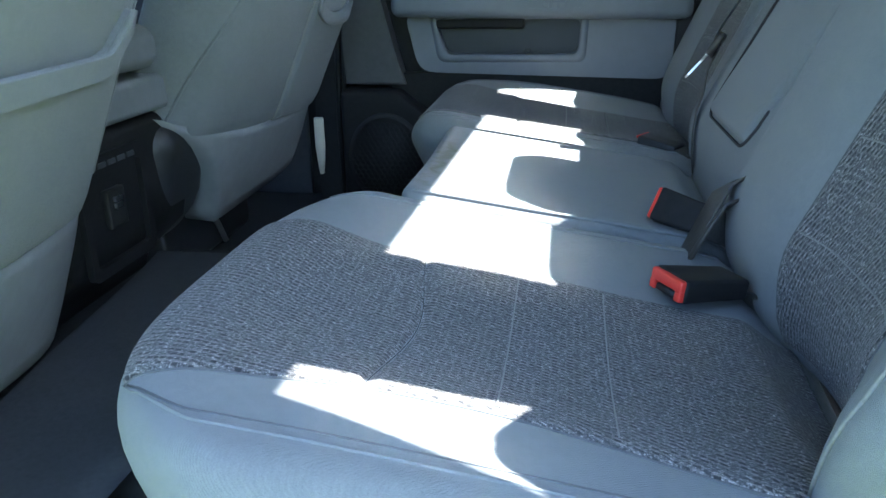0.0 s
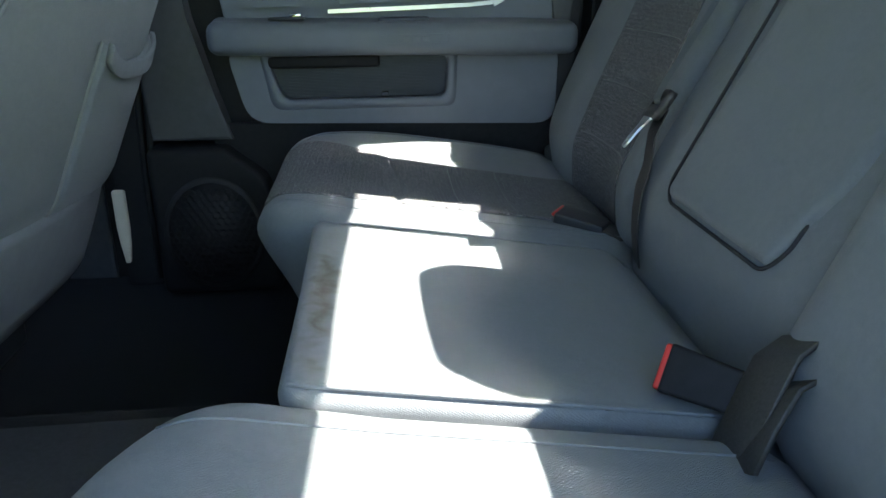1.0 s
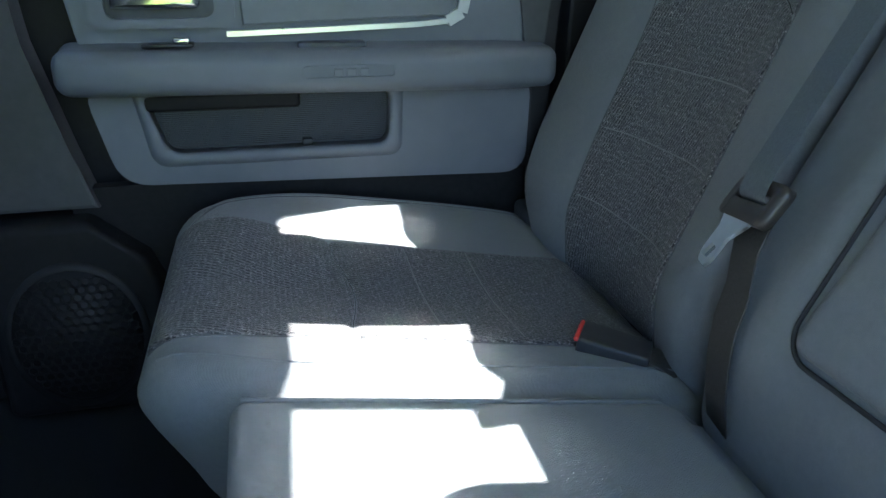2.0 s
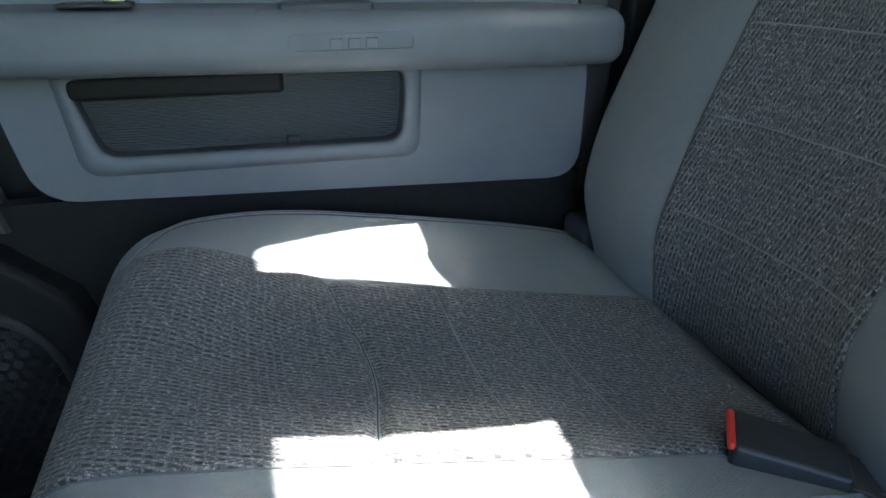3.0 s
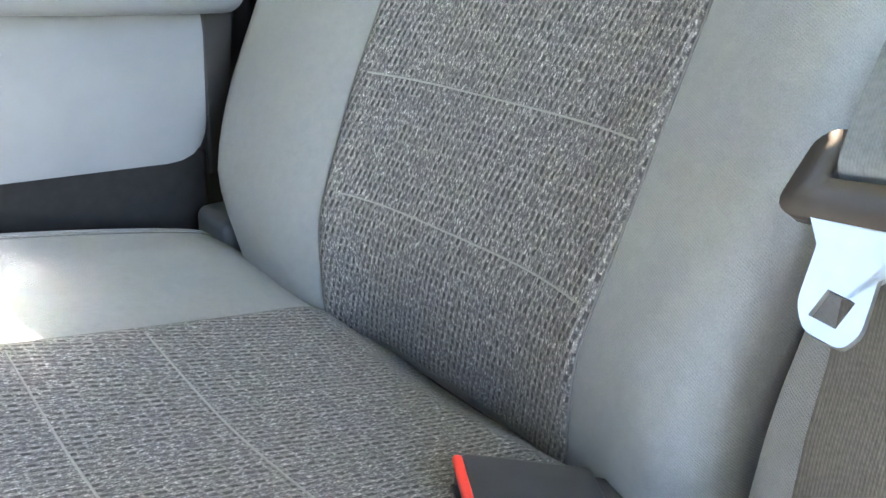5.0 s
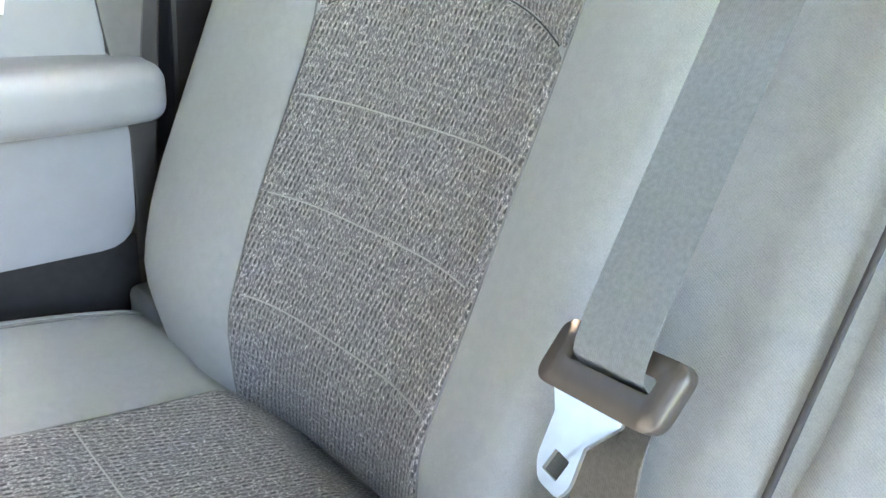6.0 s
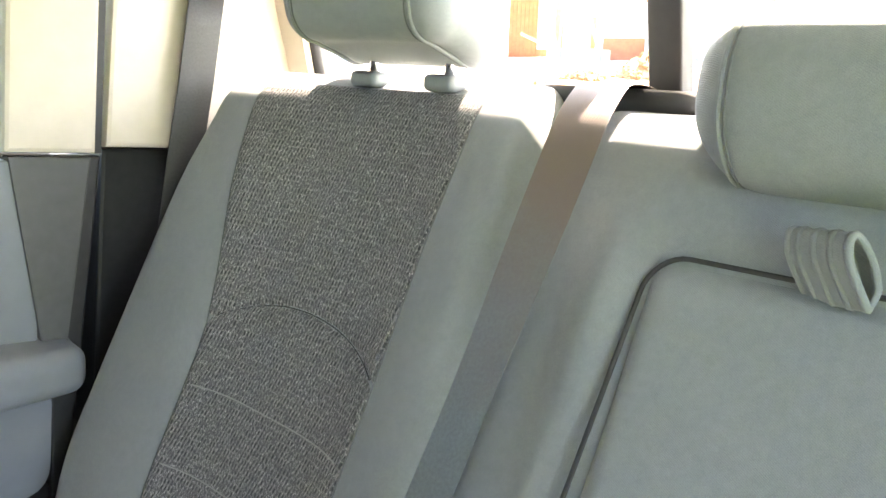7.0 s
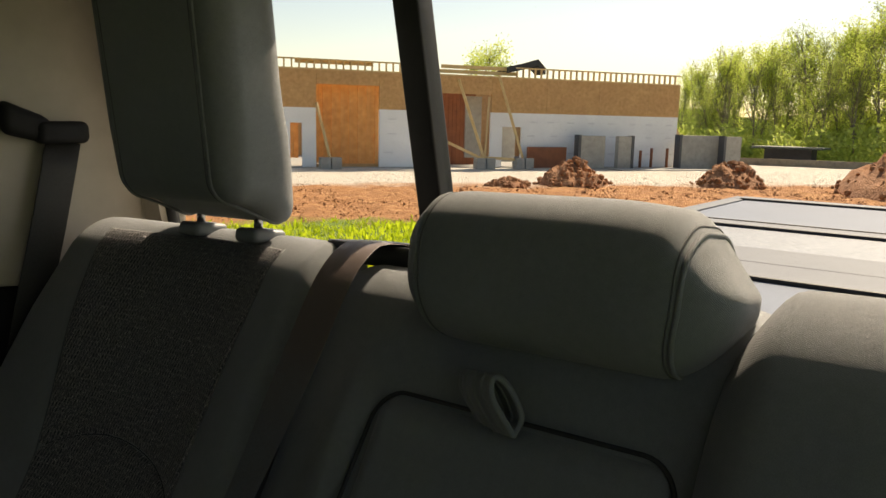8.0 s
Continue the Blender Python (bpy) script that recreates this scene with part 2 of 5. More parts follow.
def stops(lo, hi, r, n, m=4):
    """Grid lines along one side of a rounded box, close together in the rounded ends."""
    a = [math.tan(radians(45) * k / m) * r for k in range(m, 0, -1)]
    inner = [lo + r + (hi - lo - 2 * r) * k / n for k in range(n + 1)]
    return [lo + r - d for d in a] + inner + [hi - r + d for d in reversed(a)]


def rounded(p, lo, hi, r):
    q = Vector([min(max(p[i], lo[i] + r), hi[i] - r) for i in range(3)])
    d = Vector(p) - q
    return q + d.normalized() * r if d.length > 1e-9 else Vector(p)


def rbox(bm, lo, hi, r, n=(4, 4, 4), shape=None, m=3):
    """A box with rounded edges, on a grid, bent by shape(vector)."""
    lines = [stops(lo[i], hi[i], r, n[i], m) for i in range(3)]
    made = {}

    def vert(ijk):
        if ijk not in made:
            p = rounded([lines[a][ijk[a]] for a in range(3)], lo, hi, r)
            made[ijk] = bm.verts.new(shape(p) if shape else p)
        return made[ijk]

    for a in range(3):
        b, c = (a + 1) % 3, (a + 2) % 3
        for end in (0, len(lines[a]) - 1):
            for i in range(len(lines[b]) - 1):
                for j in range(len(lines[c]) - 1):
                    quad = []
                    for di, dj in ((0, 0), (1, 0), (1, 1), (0, 1)):
                        k = [0, 0, 0]
                        k[a], k[b], k[c] = end, i + di, j + dj
                        quad.append(vert(tuple(k)))
                    bm.faces.new(quad if end else quad[::-1])
    return bm


def box(bm, lo, hi, bevel=0.0, m=None):
    """A plain box, with its edges bevelled once where asked."""
    made = bmesh.ops.create_cube(bm, size=1.0)["verts"]
    mid, size = (Vector(lo) + Vector(hi)) / 2, Vector(hi) - Vector(lo)
    for v in made:
        v.co = Vector([mid[i] + v.co[i] * size[i] for i in range(3)])
    if bevel:
        edges = list({e for v in made for e in v.link_edges})
        out = bmesh.ops.bevel(bm, geom=edges, offset=bevel, segments=2, profile=0.6, affect="EDGES")
        made = list({v for f in out["faces"] for v in f.verts} | {v for v in made if v.is_valid})
    if m is not None:
        bmesh.ops.transform(bm, matrix=m, verts=[v for v in made if v.is_valid])
    return bm


def tube(bm, points, radius, sides=8, closed=False):
    """A round cord along points; radius a number or one for each point."""
    pts = [Vector(p) for p in points]
    rings = []
    side = None
    for i, p in enumerate(pts):
        a = pts[i - 1] if i or closed else p
        b = pts[(i + 1) % len(pts)] if i + 1 < len(pts) or closed else p
        t = (b - a).normalized()
        if side is None:
            side = t.orthogonal().normalized()
        side = (side - t * side.dot(t)).normalized()
        up = t.cross(side)
        r = radius[i] if isinstance(radius, (list, tuple)) else radius
        rings.append([bm.verts.new(p + (side * math.cos(2 * math.pi * k / sides) + up * math.sin(2 * math.pi * k / sides)) * r) for k in range(sides)])
    for i in range(len(rings) if closed else len(rings) - 1):
        p, q = rings[i], rings[(i + 1) % len(rings)]
        for k in range(sides):
            bm.faces.new((p[k], p[(k + 1) % sides], q[(k + 1) % sides], q[k]))
    if not closed:
        bm.faces.new(rings[0][::-1])
        bm.faces.new(rings[-1])
    return bm


def strap(bm, points, across, width, thick=0.0016, closed=False):
    """A flat band along points; across gives its width direction at each point. UVs in metres."""
    uv = bm.loops.layers.uv.verify()
    rows, run, last = [], 0.0, None
    for p, w in zip(points, across):
        p, w = Vector(p), Vector(w).normalized()
        run += (p - last).length if last else 0.0
        last = p
        rows.append((p, w, run))
    rings = []
    for i, (p, w, s) in enumerate(rows):
        t = (rows[min(i + 1, len(rows) - 1)][0] - rows[max(i - 1, 0)][0]).normalized()
        nrm = t.cross(w).normalized()
        ring = []
        for u in (-0.5, -0.492, -0.475, 0, 0.475, 0.492, 0.5):
            ring.append((bm.verts.new(p + w * u * width + nrm * (thick / 2 if abs(u) < 0.48 else thick * 0.4 if abs(u) < 0.495 else 0.0)), u * width, s))
        for u in (0.492, 0.475, 0, -0.475, -0.492):
            ring.append((bm.verts.new(p + w * u * width - nrm * thick / 2), u * width, s))
        rings.append(ring)
    n = len(rings[0])
    for a, b in zip(rings, rings[1:]):
        for k in range(n):
            c = (a[k], a[(k + 1) % n], b[(k + 1) % n], b[k])
            f = bm.faces.new([q[0] for q in c])
            for loop, q in zip(f.loops, c):
                loop[uv].uv = (q[1], q[2])
    bm.faces.new([q[0] for q in rings[0]][::-1])
    bm.faces.new([q[0] for q in rings[-1]])
    return bm


def patch(bm, where, nu, nv, size, puff=0.004, sink=0.004, swap=False):
    """A padded panel on a surface: where(u, v) gives place and outward normal for u, v in 0..1; its rim dives under the surface."""
    uv = bm.loops.layers.uv.verify()
    def lines(n):
        e = [0, 0.005, 0.012, 0.03, 0.06]
        return e + [0.06 + 0.88 * (k + 1) / n for k in range(n - 1)] + [1 - x for x in reversed(e)]
    us, vs = lines(nu), lines(nv)
    grid, flat = {}, {}
    for i, u in enumerate(us):
        for j, v in enumerate(vs):
            p, nrm = where(u, v)
            flat[i, j] = Vector(p)
            edge = min(min(u, 1 - u) * size[0], min(v, 1 - v) * size[1])
            k = min(1.0, edge / 0.006)
            lift = -sink + (puff + sink) * math.sqrt(max(0.0, k * (2 - k)))
            grid[i, j] = bm.verts.new(Vector(p) + Vector(nrm) * lift)
    run = {}
    hi, hj = len(us) // 2, len(vs) // 2
    for (i, j) in flat:
        a = sum((flat[k, j] - flat[k + 1, j]).length for k in range(min(i, hi), max(i, hi)))
        b = (vs[j] - vs[hj]) * size[1]
        run[i, j] = (a if i > hi else -a, b)
    for i in range(len(us) - 1):
        for j in range(len(vs) - 1):
            c = ((i, j), (i + 1, j), (i + 1, j + 1), (i, j + 1))
            f = bm.faces.new([grid[k] for k in c])
            for loop, k in zip(f.loops, c):
                q = run[k]
                loop[uv].uv = q[::-1] if swap else q
    return bm


def smoothstep(a, b, x):
    t = min(1.0, max(0.0, (x - a) / (b - a)))
    return t * t * (3 - 2 * t)


def plate(bm, outline, lo, hi, axis=1, bevel=0.0, m=None):
    """A flat plate: outline in the two other axes, from lo to hi along axis."""
    def at(a, b, d):
        p = [a, b]
        p.insert(axis, d)
        return p
    low = [bm.verts.new(at(a, b, lo)) for a, b in outline]
    high = [bm.verts.new(at(a, b, hi)) for a, b in outline]
    k = len(outline)
    faces = [bm.faces.new(low[::-1]), bm.faces.new(high)]
    for i in range(k):
        bm.faces.new((low[i], low[(i + 1) % k], high[(i + 1) % k], high[i]))
    vs = low + high
    if bevel:
        bmesh.ops.bevel(bm, geom=list({e for f in faces for e in f.edges}), offset=bevel, segments=2, profile=0.6, affect="EDGES")
        vs = bm.verts
    if m is not None:
        bmesh.ops.transform(bm, matrix=m, verts=list(vs))
    return bm


def round_rect(x0, z0, x1, z1, r, n=5):
    """The outline of a rectangle with rounded corners."""
    out = []
    for cx, cz, a in ((x1 - r, z1 - r, 0), (x0 + r, z1 - r, 90), (x0 + r, z0 + r, 180), (x1 - r, z0 + r, 270)):
        for k in range(n + 1):
            t = radians(a + 90 * k / n)
            out.append((cx + r * math.cos(t), cz + r * math.sin(t)))
    return out


def ring_plate(bm, outer, inner, lo, hi, axis=0, m=None):
    """A plate with a hole: two outlines of the same length, from lo to hi along axis."""
    def at(a, b, d):
        p = [a, b]
        p.insert(axis, d)
        return p
    loops = [[bm.verts.new(at(a, b, d)) for a, b in line] for line in (outer, inner) for d in (lo, hi)]
    ol, oh, il, ih = loops
    k = len(outer)
    for i in range(k):
        j = (i + 1) % k
        for q in ((ol[i], ol[j], il[j], il[i]), (oh[i], oh[j], ih[j], ih[i]), (ol[i], ol[j], oh[j], oh[i]), (il[i], il[j], ih[j], ih[i])):
            bm.faces.new(q)
    if m is not None:
        bmesh.ops.transform(bm, matrix=m, verts=bm.verts)
    return bm


def sheared(bm, fn):
    for v in bm.verts:
        v.co = fn(v.co)
    return bm


def soft(poly, r, n=5):
    """A polygon with its corners rounded."""
    out = []
    for i, p in enumerate(poly):
        p, a, b = Vector(p), Vector(poly[i - 1]), Vector(poly[(i + 1) % len(poly)])
        u, v = (a - p), (b - p)
        k = min(r, u.length * 0.45, v.length * 0.45)
        s, e = p + u.normalized() * k, p + v.normalized() * k
        for j in range(n + 1):
            t = j / n
            out.append(tuple(s * (1 - t) ** 2 + p * 2 * t * (1 - t) + e * t * t))
    return out


def loft(bm, loops, axis=1):
    """Joins outlines of the same length, each with its depth along axis."""
    rings = []
    for line, d in loops:
        ring = []
        for a, b in line:
            p = [a, b]
            p.insert(axis, d)
            ring.append(bm.verts.new(p))
        rings.append(ring)
    for p, q in zip(rings, rings[1:]):
        for i in range(len(p)):
            j = (i + 1) % len(p)
            bm.faces.new((p[i], p[j], q[j], q[i]))
    return bm


def grown(line, d, c):
    """An outline pushed out from the point c by d."""
    return [(x + d * (1 if x > c[0] else -1) * min(1, abs(x - c[0]) / 0.05), z + d * (1 if z > c[1] else -1) * min(1, abs(z - c[1]) / 0.02)) for x, z in line]


# ---- rear bench: cushions ----
def outboard_cushion(dx, y0, y1, ins, side, label, lift=0.0, r=0.05):
    """One outer seat cushion. ins: the insert's two seams; side: +1 where the door lies at the larger y."""
    yc, half = (y0 + y1) / 2, (y1 - y0) / 2
    mid = (ins[0] + ins[1]) / 2
    lo, hi = Vector((-0.244 if side > 0 else -0.250, y0, 0.18)), Vector((0.36, y1, 0.377))

    def shape(p):
        x, y, z = p
        t = smoothstep(0.18, 0.377, z)
        s = smoothstep(-0.02, -0.27, x)
        out = max(0.0, (y - yc) * side / half)
        u = min(1.0, abs(y - yc) / half)
        if side > 0:
            y2, ahead = yc + (y - yc) * (1 - (0.36 if (y - yc) * side > 0 else 0.15 + 0.10 * (1 - t)) * s * s), 1.0
        else:  # this nose is rounded in plan, most on the door side
            y2, ahead = y, 1 - (0.62 * u ** 3.1 if y < yc else 0.36 * u ** 4.5)
        z2 = z - 0.15 * (x + 0.12) * t
        z2 -= 0.035 * t * smoothstep(-0.14, -0.28, x) ** 1.5
        z2 -= 0.016 * t * math.exp(-((y - mid) / 0.12) ** 2) * smoothstep(-0.25, -0.08, x)
        z2 -= (0.026 if side > 0 else 0.045) * t * smoothstep(0.45, 1.0, out) * max(0.0, (x + 0.20) / 0.55) ** 7
        z2 -= 0.022 * t * smoothstep(0.275, 0.325, x)  # dips into the crease under the backrest
        z2 += t * (lift + 0.010 * smoothstep(0.35, 0.8, out) * smoothstep(-0.2, 0.0, x))
        x2 = (x if x > -0.02 else -0.02 + (x + 0.02) * ahead) + 0.06 * (1 - t) * smoothstep(0.0, -0.2, x)
        return Vector((x2 + dx, y2, z2))

    th = thing("rear_seat", (dx, yc, 0.18), label, "car seat", "rear seats")
    body = part("cushion", rbox(bmesh.new(), lo, hi, r, (28, 28, 5), shape, 5), GREY_CLOTH, th)

    def top(x, y):
        a = shape(rounded((x, y, 0.377), lo, hi, r))
        ex = shape(rounded((x + 0.004, y, 0.377), lo, hi, r)) - a
        ey = shape(rounded((x, y + 0.004, 0.377), lo, hi, r)) - a
        return a, ex.cross(ey).normalized()

    tuft = -0.071 + 0.045

    def insert(u, v):
        x = -0.238 + u * 0.575
        w = ins[0] + (ins[1] - ins[0]) * v
        out = (w - mid) / (ins[1] - ins[0])
        outside = out * side > 0
        if side < 0:
            flare = 0.03 * smoothstep(0.0, -0.2, x) if outside else 0.055 * smoothstep(-0.06, -0.2, x)
        else:
            flare = 0.10 * smoothstep(0.0, -0.2, x) if outside else 0.02 * smoothstep(-0.08, -0.2, x)
        back = 0.035 * smoothstep(0.03, 0.25, x) if outside else -0.02 * smoothstep(0.0, 0.25, x)
        y = w + 2 * out * (flare * (0.7 if side < 0 else 1.0) + back * (1 if side < 0 else -0.25))
        p, n = top(x, y)
        groove = 0.0040 * math.exp(-((x - tuft - 0.008 * math.cos(out * 6)) / 0.005) ** 2)
        return p - n * groove, n

    part("seat_insert", patch(bmesh.new(), insert, 150, 20, (0.575, ins[1] - ins[0]), 0.0035, 0.002, True), WOVEN, body, "dark grey woven tweed insert")
    for x in (tuft + 0.088, tuft + 0.172):
        bm = bmesh.new()
        tube(bm, [insert((x + 0.238) / 0.575, v / 24)[0] + insert((x + 0.238) / 0.575, v / 24)[1] * 0.0036 for v in range(1, 24)], 0.0008, 5)
        part("stitch_line", bm, THREAD, body, "pale stitching")
    # dark cord laid in the tuft groove in place of its shade
    bm = bmesh.new()
    tube(bm, [insert((tuft + 0.008 * math.cos((v / 30 - 0.5) * 6) + 0.238) / 0.575, v / 30)[0] + insert(0.4, v / 30)[1] * 0.0036 for v in range(1, 30)], 0.0007, 5)
    part("tuft_shade", bm, CREASE_SHADE, body, "tuft crease, its shade put in as a dark cord")
    for v in (0.0, 1.0):
        bm = bmesh.new()
        pts = []
        for k in range(41):
            p, n = insert(k / 40, v)
            pts.append(p + n * 0.0005)
        tube(bm, pts, 0.0009, 6)
        part("insert_seam", bm, SEAM_GREY, body)
    # welt round the nose of the cushion
    outer, corner = (y1 if side > 0 else y0), (ins[1] if side > 0 else ins[0])
    for gap in (0.0, 0.011):
        bm = bmesh.new()
        pts = []
        for k in range(41):
            x = -0.232 + 0.54 * k / 40
            reach = smoothstep(-0.275, -0.165, x)
            pts.append(top(x, corner + (outer - side * (0.045 + gap) - corner) * reach))
        tube(bm, [p + n * 0.0003 for p, n in pts], 0.0014 if gap == 0 else 0.0008, 6)
        part("welt_seam", bm, GREY_CLOTH if gap == 0 else SEAM_GREY, body)
    inner = y0 if side > 0 else y1
    bm = bmesh.new()
    pts = [top(-0.215 + 0.5 * k / 30, inner + side * 0.045) for k in range(31)]
    tube(bm, [p + n * 0.0004 for p, n in pts], 0.0014, 6)
    part("welt_seam", bm, GREY_CLOTH, body)
    return th


far_cushion = outboard_cushion(0.0, 1.44, 2.040, (1.54, 1.816), 1, "grey cloth rear seat with woven inserts beside closed door")
near_cushion = outboard_cushion(-0.045, 0.40, 0.996, (0.528, 0.808), -1, "grey cloth rear seat with woven inserts beside open doorway", -0.002, 0.036)


def centre_shape(p):
    x, y, z = p
    t = smoothstep(0.16, 0.377, z)
    z2 = z - 0.15 * (x + 0.12) * t - 0.006 * t * math.exp(-((y - 1.215) / 0.14) ** 2) - 0.026 * t * smoothstep(0.262, 0.302, x)
    return Vector((x - 0.02 + 0.03 * (1 - t) * smoothstep(0.0, -0.14, x), y, z2))


centre_seat = thing("rear_seat", (0, 1.215, 0.16), "plain grey cloth centre seat with folded armrest, stained front edge", "car seat", "rear seats")
centre_cushion = part("cushion", rbox(bmesh.new(), Vector((-0.13, 0.997, 0.16)), Vector((0.34, 1.434, 0.377)), 0.018, (28, 10, 4), centre_shape, 4), PALE_CLOTH, centre_seat)
for yy in (1.004, 1.427):
    bm = bmesh.new()
    tube(bm, [centre_shape(Vector((-0.12 + 0.42 * k / 20, yy, 0.3755))) for k in range(21)], 0.0022, 6)
    part("welt_seam", bm, GREY_CLOTH, centre_cushion)


# ---- rear bench: backrests ----
def back_x(z):
    return 0.324 + 0.434 * (z - 0.414)


def backrest(th, dx, y0, y1, ins, side, setback, bulge=0.0):
    """An outer backrest, leaning back; ins: the woven insert's seams."""
    yc, half = (y0 + y1) / 2, (y1 - y0) / 2
    mid, hw = (ins[0] + ins[1]) / 2, (ins[1] - ins[0]) / 2
    lo, hi = Vector((-0.03, y0, 0.27)), Vector((0.085, y1, 0.945 if side > 0 else 0.953))

    def narrowing(y, z):
        foot = (0.30 * smoothstep(0.50, 0.27, z) ** 1.5 if side > 0 else 0.20 * smoothstep(0.43, 0.26, z) ** 1.4) * (1 if (y - yc) * side > 0 else 0)
        return 1 - foot - 0.06 * smoothstep(0.62, 0.97, z) ** 2 * (1 if (y - yc) * side > 0 else 0)

    def shape(p):
        d, y, z = p
        f = 1 - smoothstep(-0.03, 0.10, d)
        tuck = 0.05 * smoothstep(0.40, 0.26, z) * f
        hollow = 0.032 * f * math.exp(-((y - mid) / (hw * 1.05)) ** 4)
        hollow -= bulge * f * math.exp(-((y - y0 - 0.055) / 0.055) ** 2)
        narrow = narrowing(y, z)
        z2 = z - 0.03 * smoothstep(0.85, 1.0, abs(y - yc) / half) * smoothstep(0.8, 0.95, z)
        crest = setback * min(1.0, max(0.0, (z - 0.80) / 0.145)) ** (1.1 if side > 0 else 1.7) * f
        return Vector((back_x(z) + d + tuck + hollow + crest + dx, yc + (y - yc) * narrow, z2))

    r = 0.045 if side > 0 else 0.056
    body = part("backrest", rbox(bmesh.new(), lo, hi, r, (4, 28, 32), shape, 6), GREY_CLOTH, th)

    def front(y, z):
        q = lambda yy, zz: shape(rounded((lo.x, yy, zz), lo, hi, r))
        a = q(y, z)
        return a, (q(y, z + 0.004) - a).cross(q(y + 0.004, z) - a).normalized()

    def insert(u, v):
        z = 0.283 + v * 0.66
        grow = 0.075 * smoothstep(0.60, 0.95, z) - 0.02 * smoothstep(0.5, 0.3, z)
        a, c = ins[0] - (grow if side < 0 else 0), ins[1] + (grow if side > 0 else 0)
        y = a + (c - a) * u
        return front(yc + (y - yc) / narrowing(y, z), z)

    def grooved(u, v):
        p, n = insert(u, v)
        z = 0.283 + v * 0.66
        arc = 0.652 + 0.035 * (1 - (2 * u - 1) ** 2)
        return p - n * 0.0040 * math.exp(-((z - arc) / 0.005) ** 2), n

    part("backrest_insert", patch(bmesh.new(), grooved, 20, 180, (ins[1] - ins[0], 0.66), 0.0035, 0.002), WOVEN, body, "dark grey woven tweed insert")
    for z in (0.405, 0.494, 0.580):
        bm = bmesh.new()
        tube(bm, [grooved(u / 24, (z - 0.283) / 0.66)[0] + grooved(u / 24, 0.4)[1] * 0.0036 for u in range(1, 24)], 0.0008, 5)
        part("stitch_line", bm, THREAD, body, "pale stitching")
    # shade of the arched groove, put in as a dark cord
    bm = bmesh.new()
    tube(bm, [grooved(u / 30, (0.652 + 0.035 * (1 - (u / 15 - 1) ** 2) - 0.283) / 0.66)[0] + grooved(u / 30, 0.55)[1] * 0.0036 for u in range(1, 30)], 0.0010, 5)
    part("tuft_shade", bm, CREASE_SHADE, body, "arched crease, its shade put in as a dark cord")
    for u in (0.0, 1.0):
        bm = bmesh.new()
        tube(bm, [grooved(u, v / 40)[0] + grooved(u, v / 40)[1] * 0.0005 for v in range(41)], 0.0009, 6)
        part("insert_seam", bm, SEAM_GREY, body)
    return front


backrest(far_cushion, 0.0, 1.45, 2.018, (1.55, 1.825), 1, 0.008)
near_front = backrest(near_cushion, -0.030, 0.41, 1.025, (0.560, 0.785), -1, 0.010, 0.035)
bm = bmesh.new()
tube(bm, [near_front(0.472 + 0.02 * smoothstep(0.45, 0.8, z), z)[0] for z in [0.32 + 0.018 * k for k in range(32)]], 0.0016, 6)
part("bolster_seam", bm, THREAD, near_cushion, "pale stitched bolster seam")


def centre_back(p):
    d, y, z = p
    f = 1 - smoothstep(-0.05, 0.08, d)
    tuck = 0.05 * smoothstep(0.42, 0.27, z) * f
    crest = 0.002 * min(1.0, max(0.0, (z - 0.80) / 0.13)) ** 1.1 * f
    ridge = f * smoothstep(0.36, 0.46, z) * smoothstep(0.868, 0.79, z) * (0.006 + 0.005 * smoothstep(0.60, 0.76, z)) * math.exp(-((y - 1.352) / 0.024) ** 2)
    return Vector((back_x(z) + d + tuck + crest - ridge + 0.004 + 0.022 * smoothstep(0.42, 0.72, z), y, z))


centre_rest = part("backrest", rbox(bmesh.new(), Vector((-0.045, 0.99, 0.27)), Vector((0.085, 1.445, 0.928)), 0.04, (4, 44, 24), centre_back, 5), GREY_CLOTH, centre_seat)


def arm_panel(p):
    low = smoothstep(0.53, 0.42, p.z)
    return centre_back(Vector((p.x, 1.177 + (p.y - 1.177) * (1 - 0.10 * low) + 0.024 * low, p.z)))


part("armrest", rbox(bmesh.new(), Vector((-0.054, 1.036, 0.420)), Vector((0.02, 1.318, 0.818)), 0.018, (3, 20, 24), arm_panel, 5), GREY_CLOTH, centre_rest, "folded grey cloth armrest panel")
# the gap's shade round the armrest is put in as a dark cord
bm = bmesh.new()
tube(bm, [arm_panel(Vector((-0.0465, y, z))) for y, z in round_rect(1.033, 0.417, 1.321, 0.821, 0.030, 8)], 0.0021, 8, True)
part("armrest_gap_shade", bm, CREASE_SHADE, centre_rest)
bm = bmesh.new()
tube(bm, [centre_back(Vector((-0.0455, 1.003, 0.42 + 0.48 * k / 24))) for k in range(25)], 0.0012, 6)
part("stitched_seam", bm, SEAM_GREY, centre_rest, "stitched side seam")

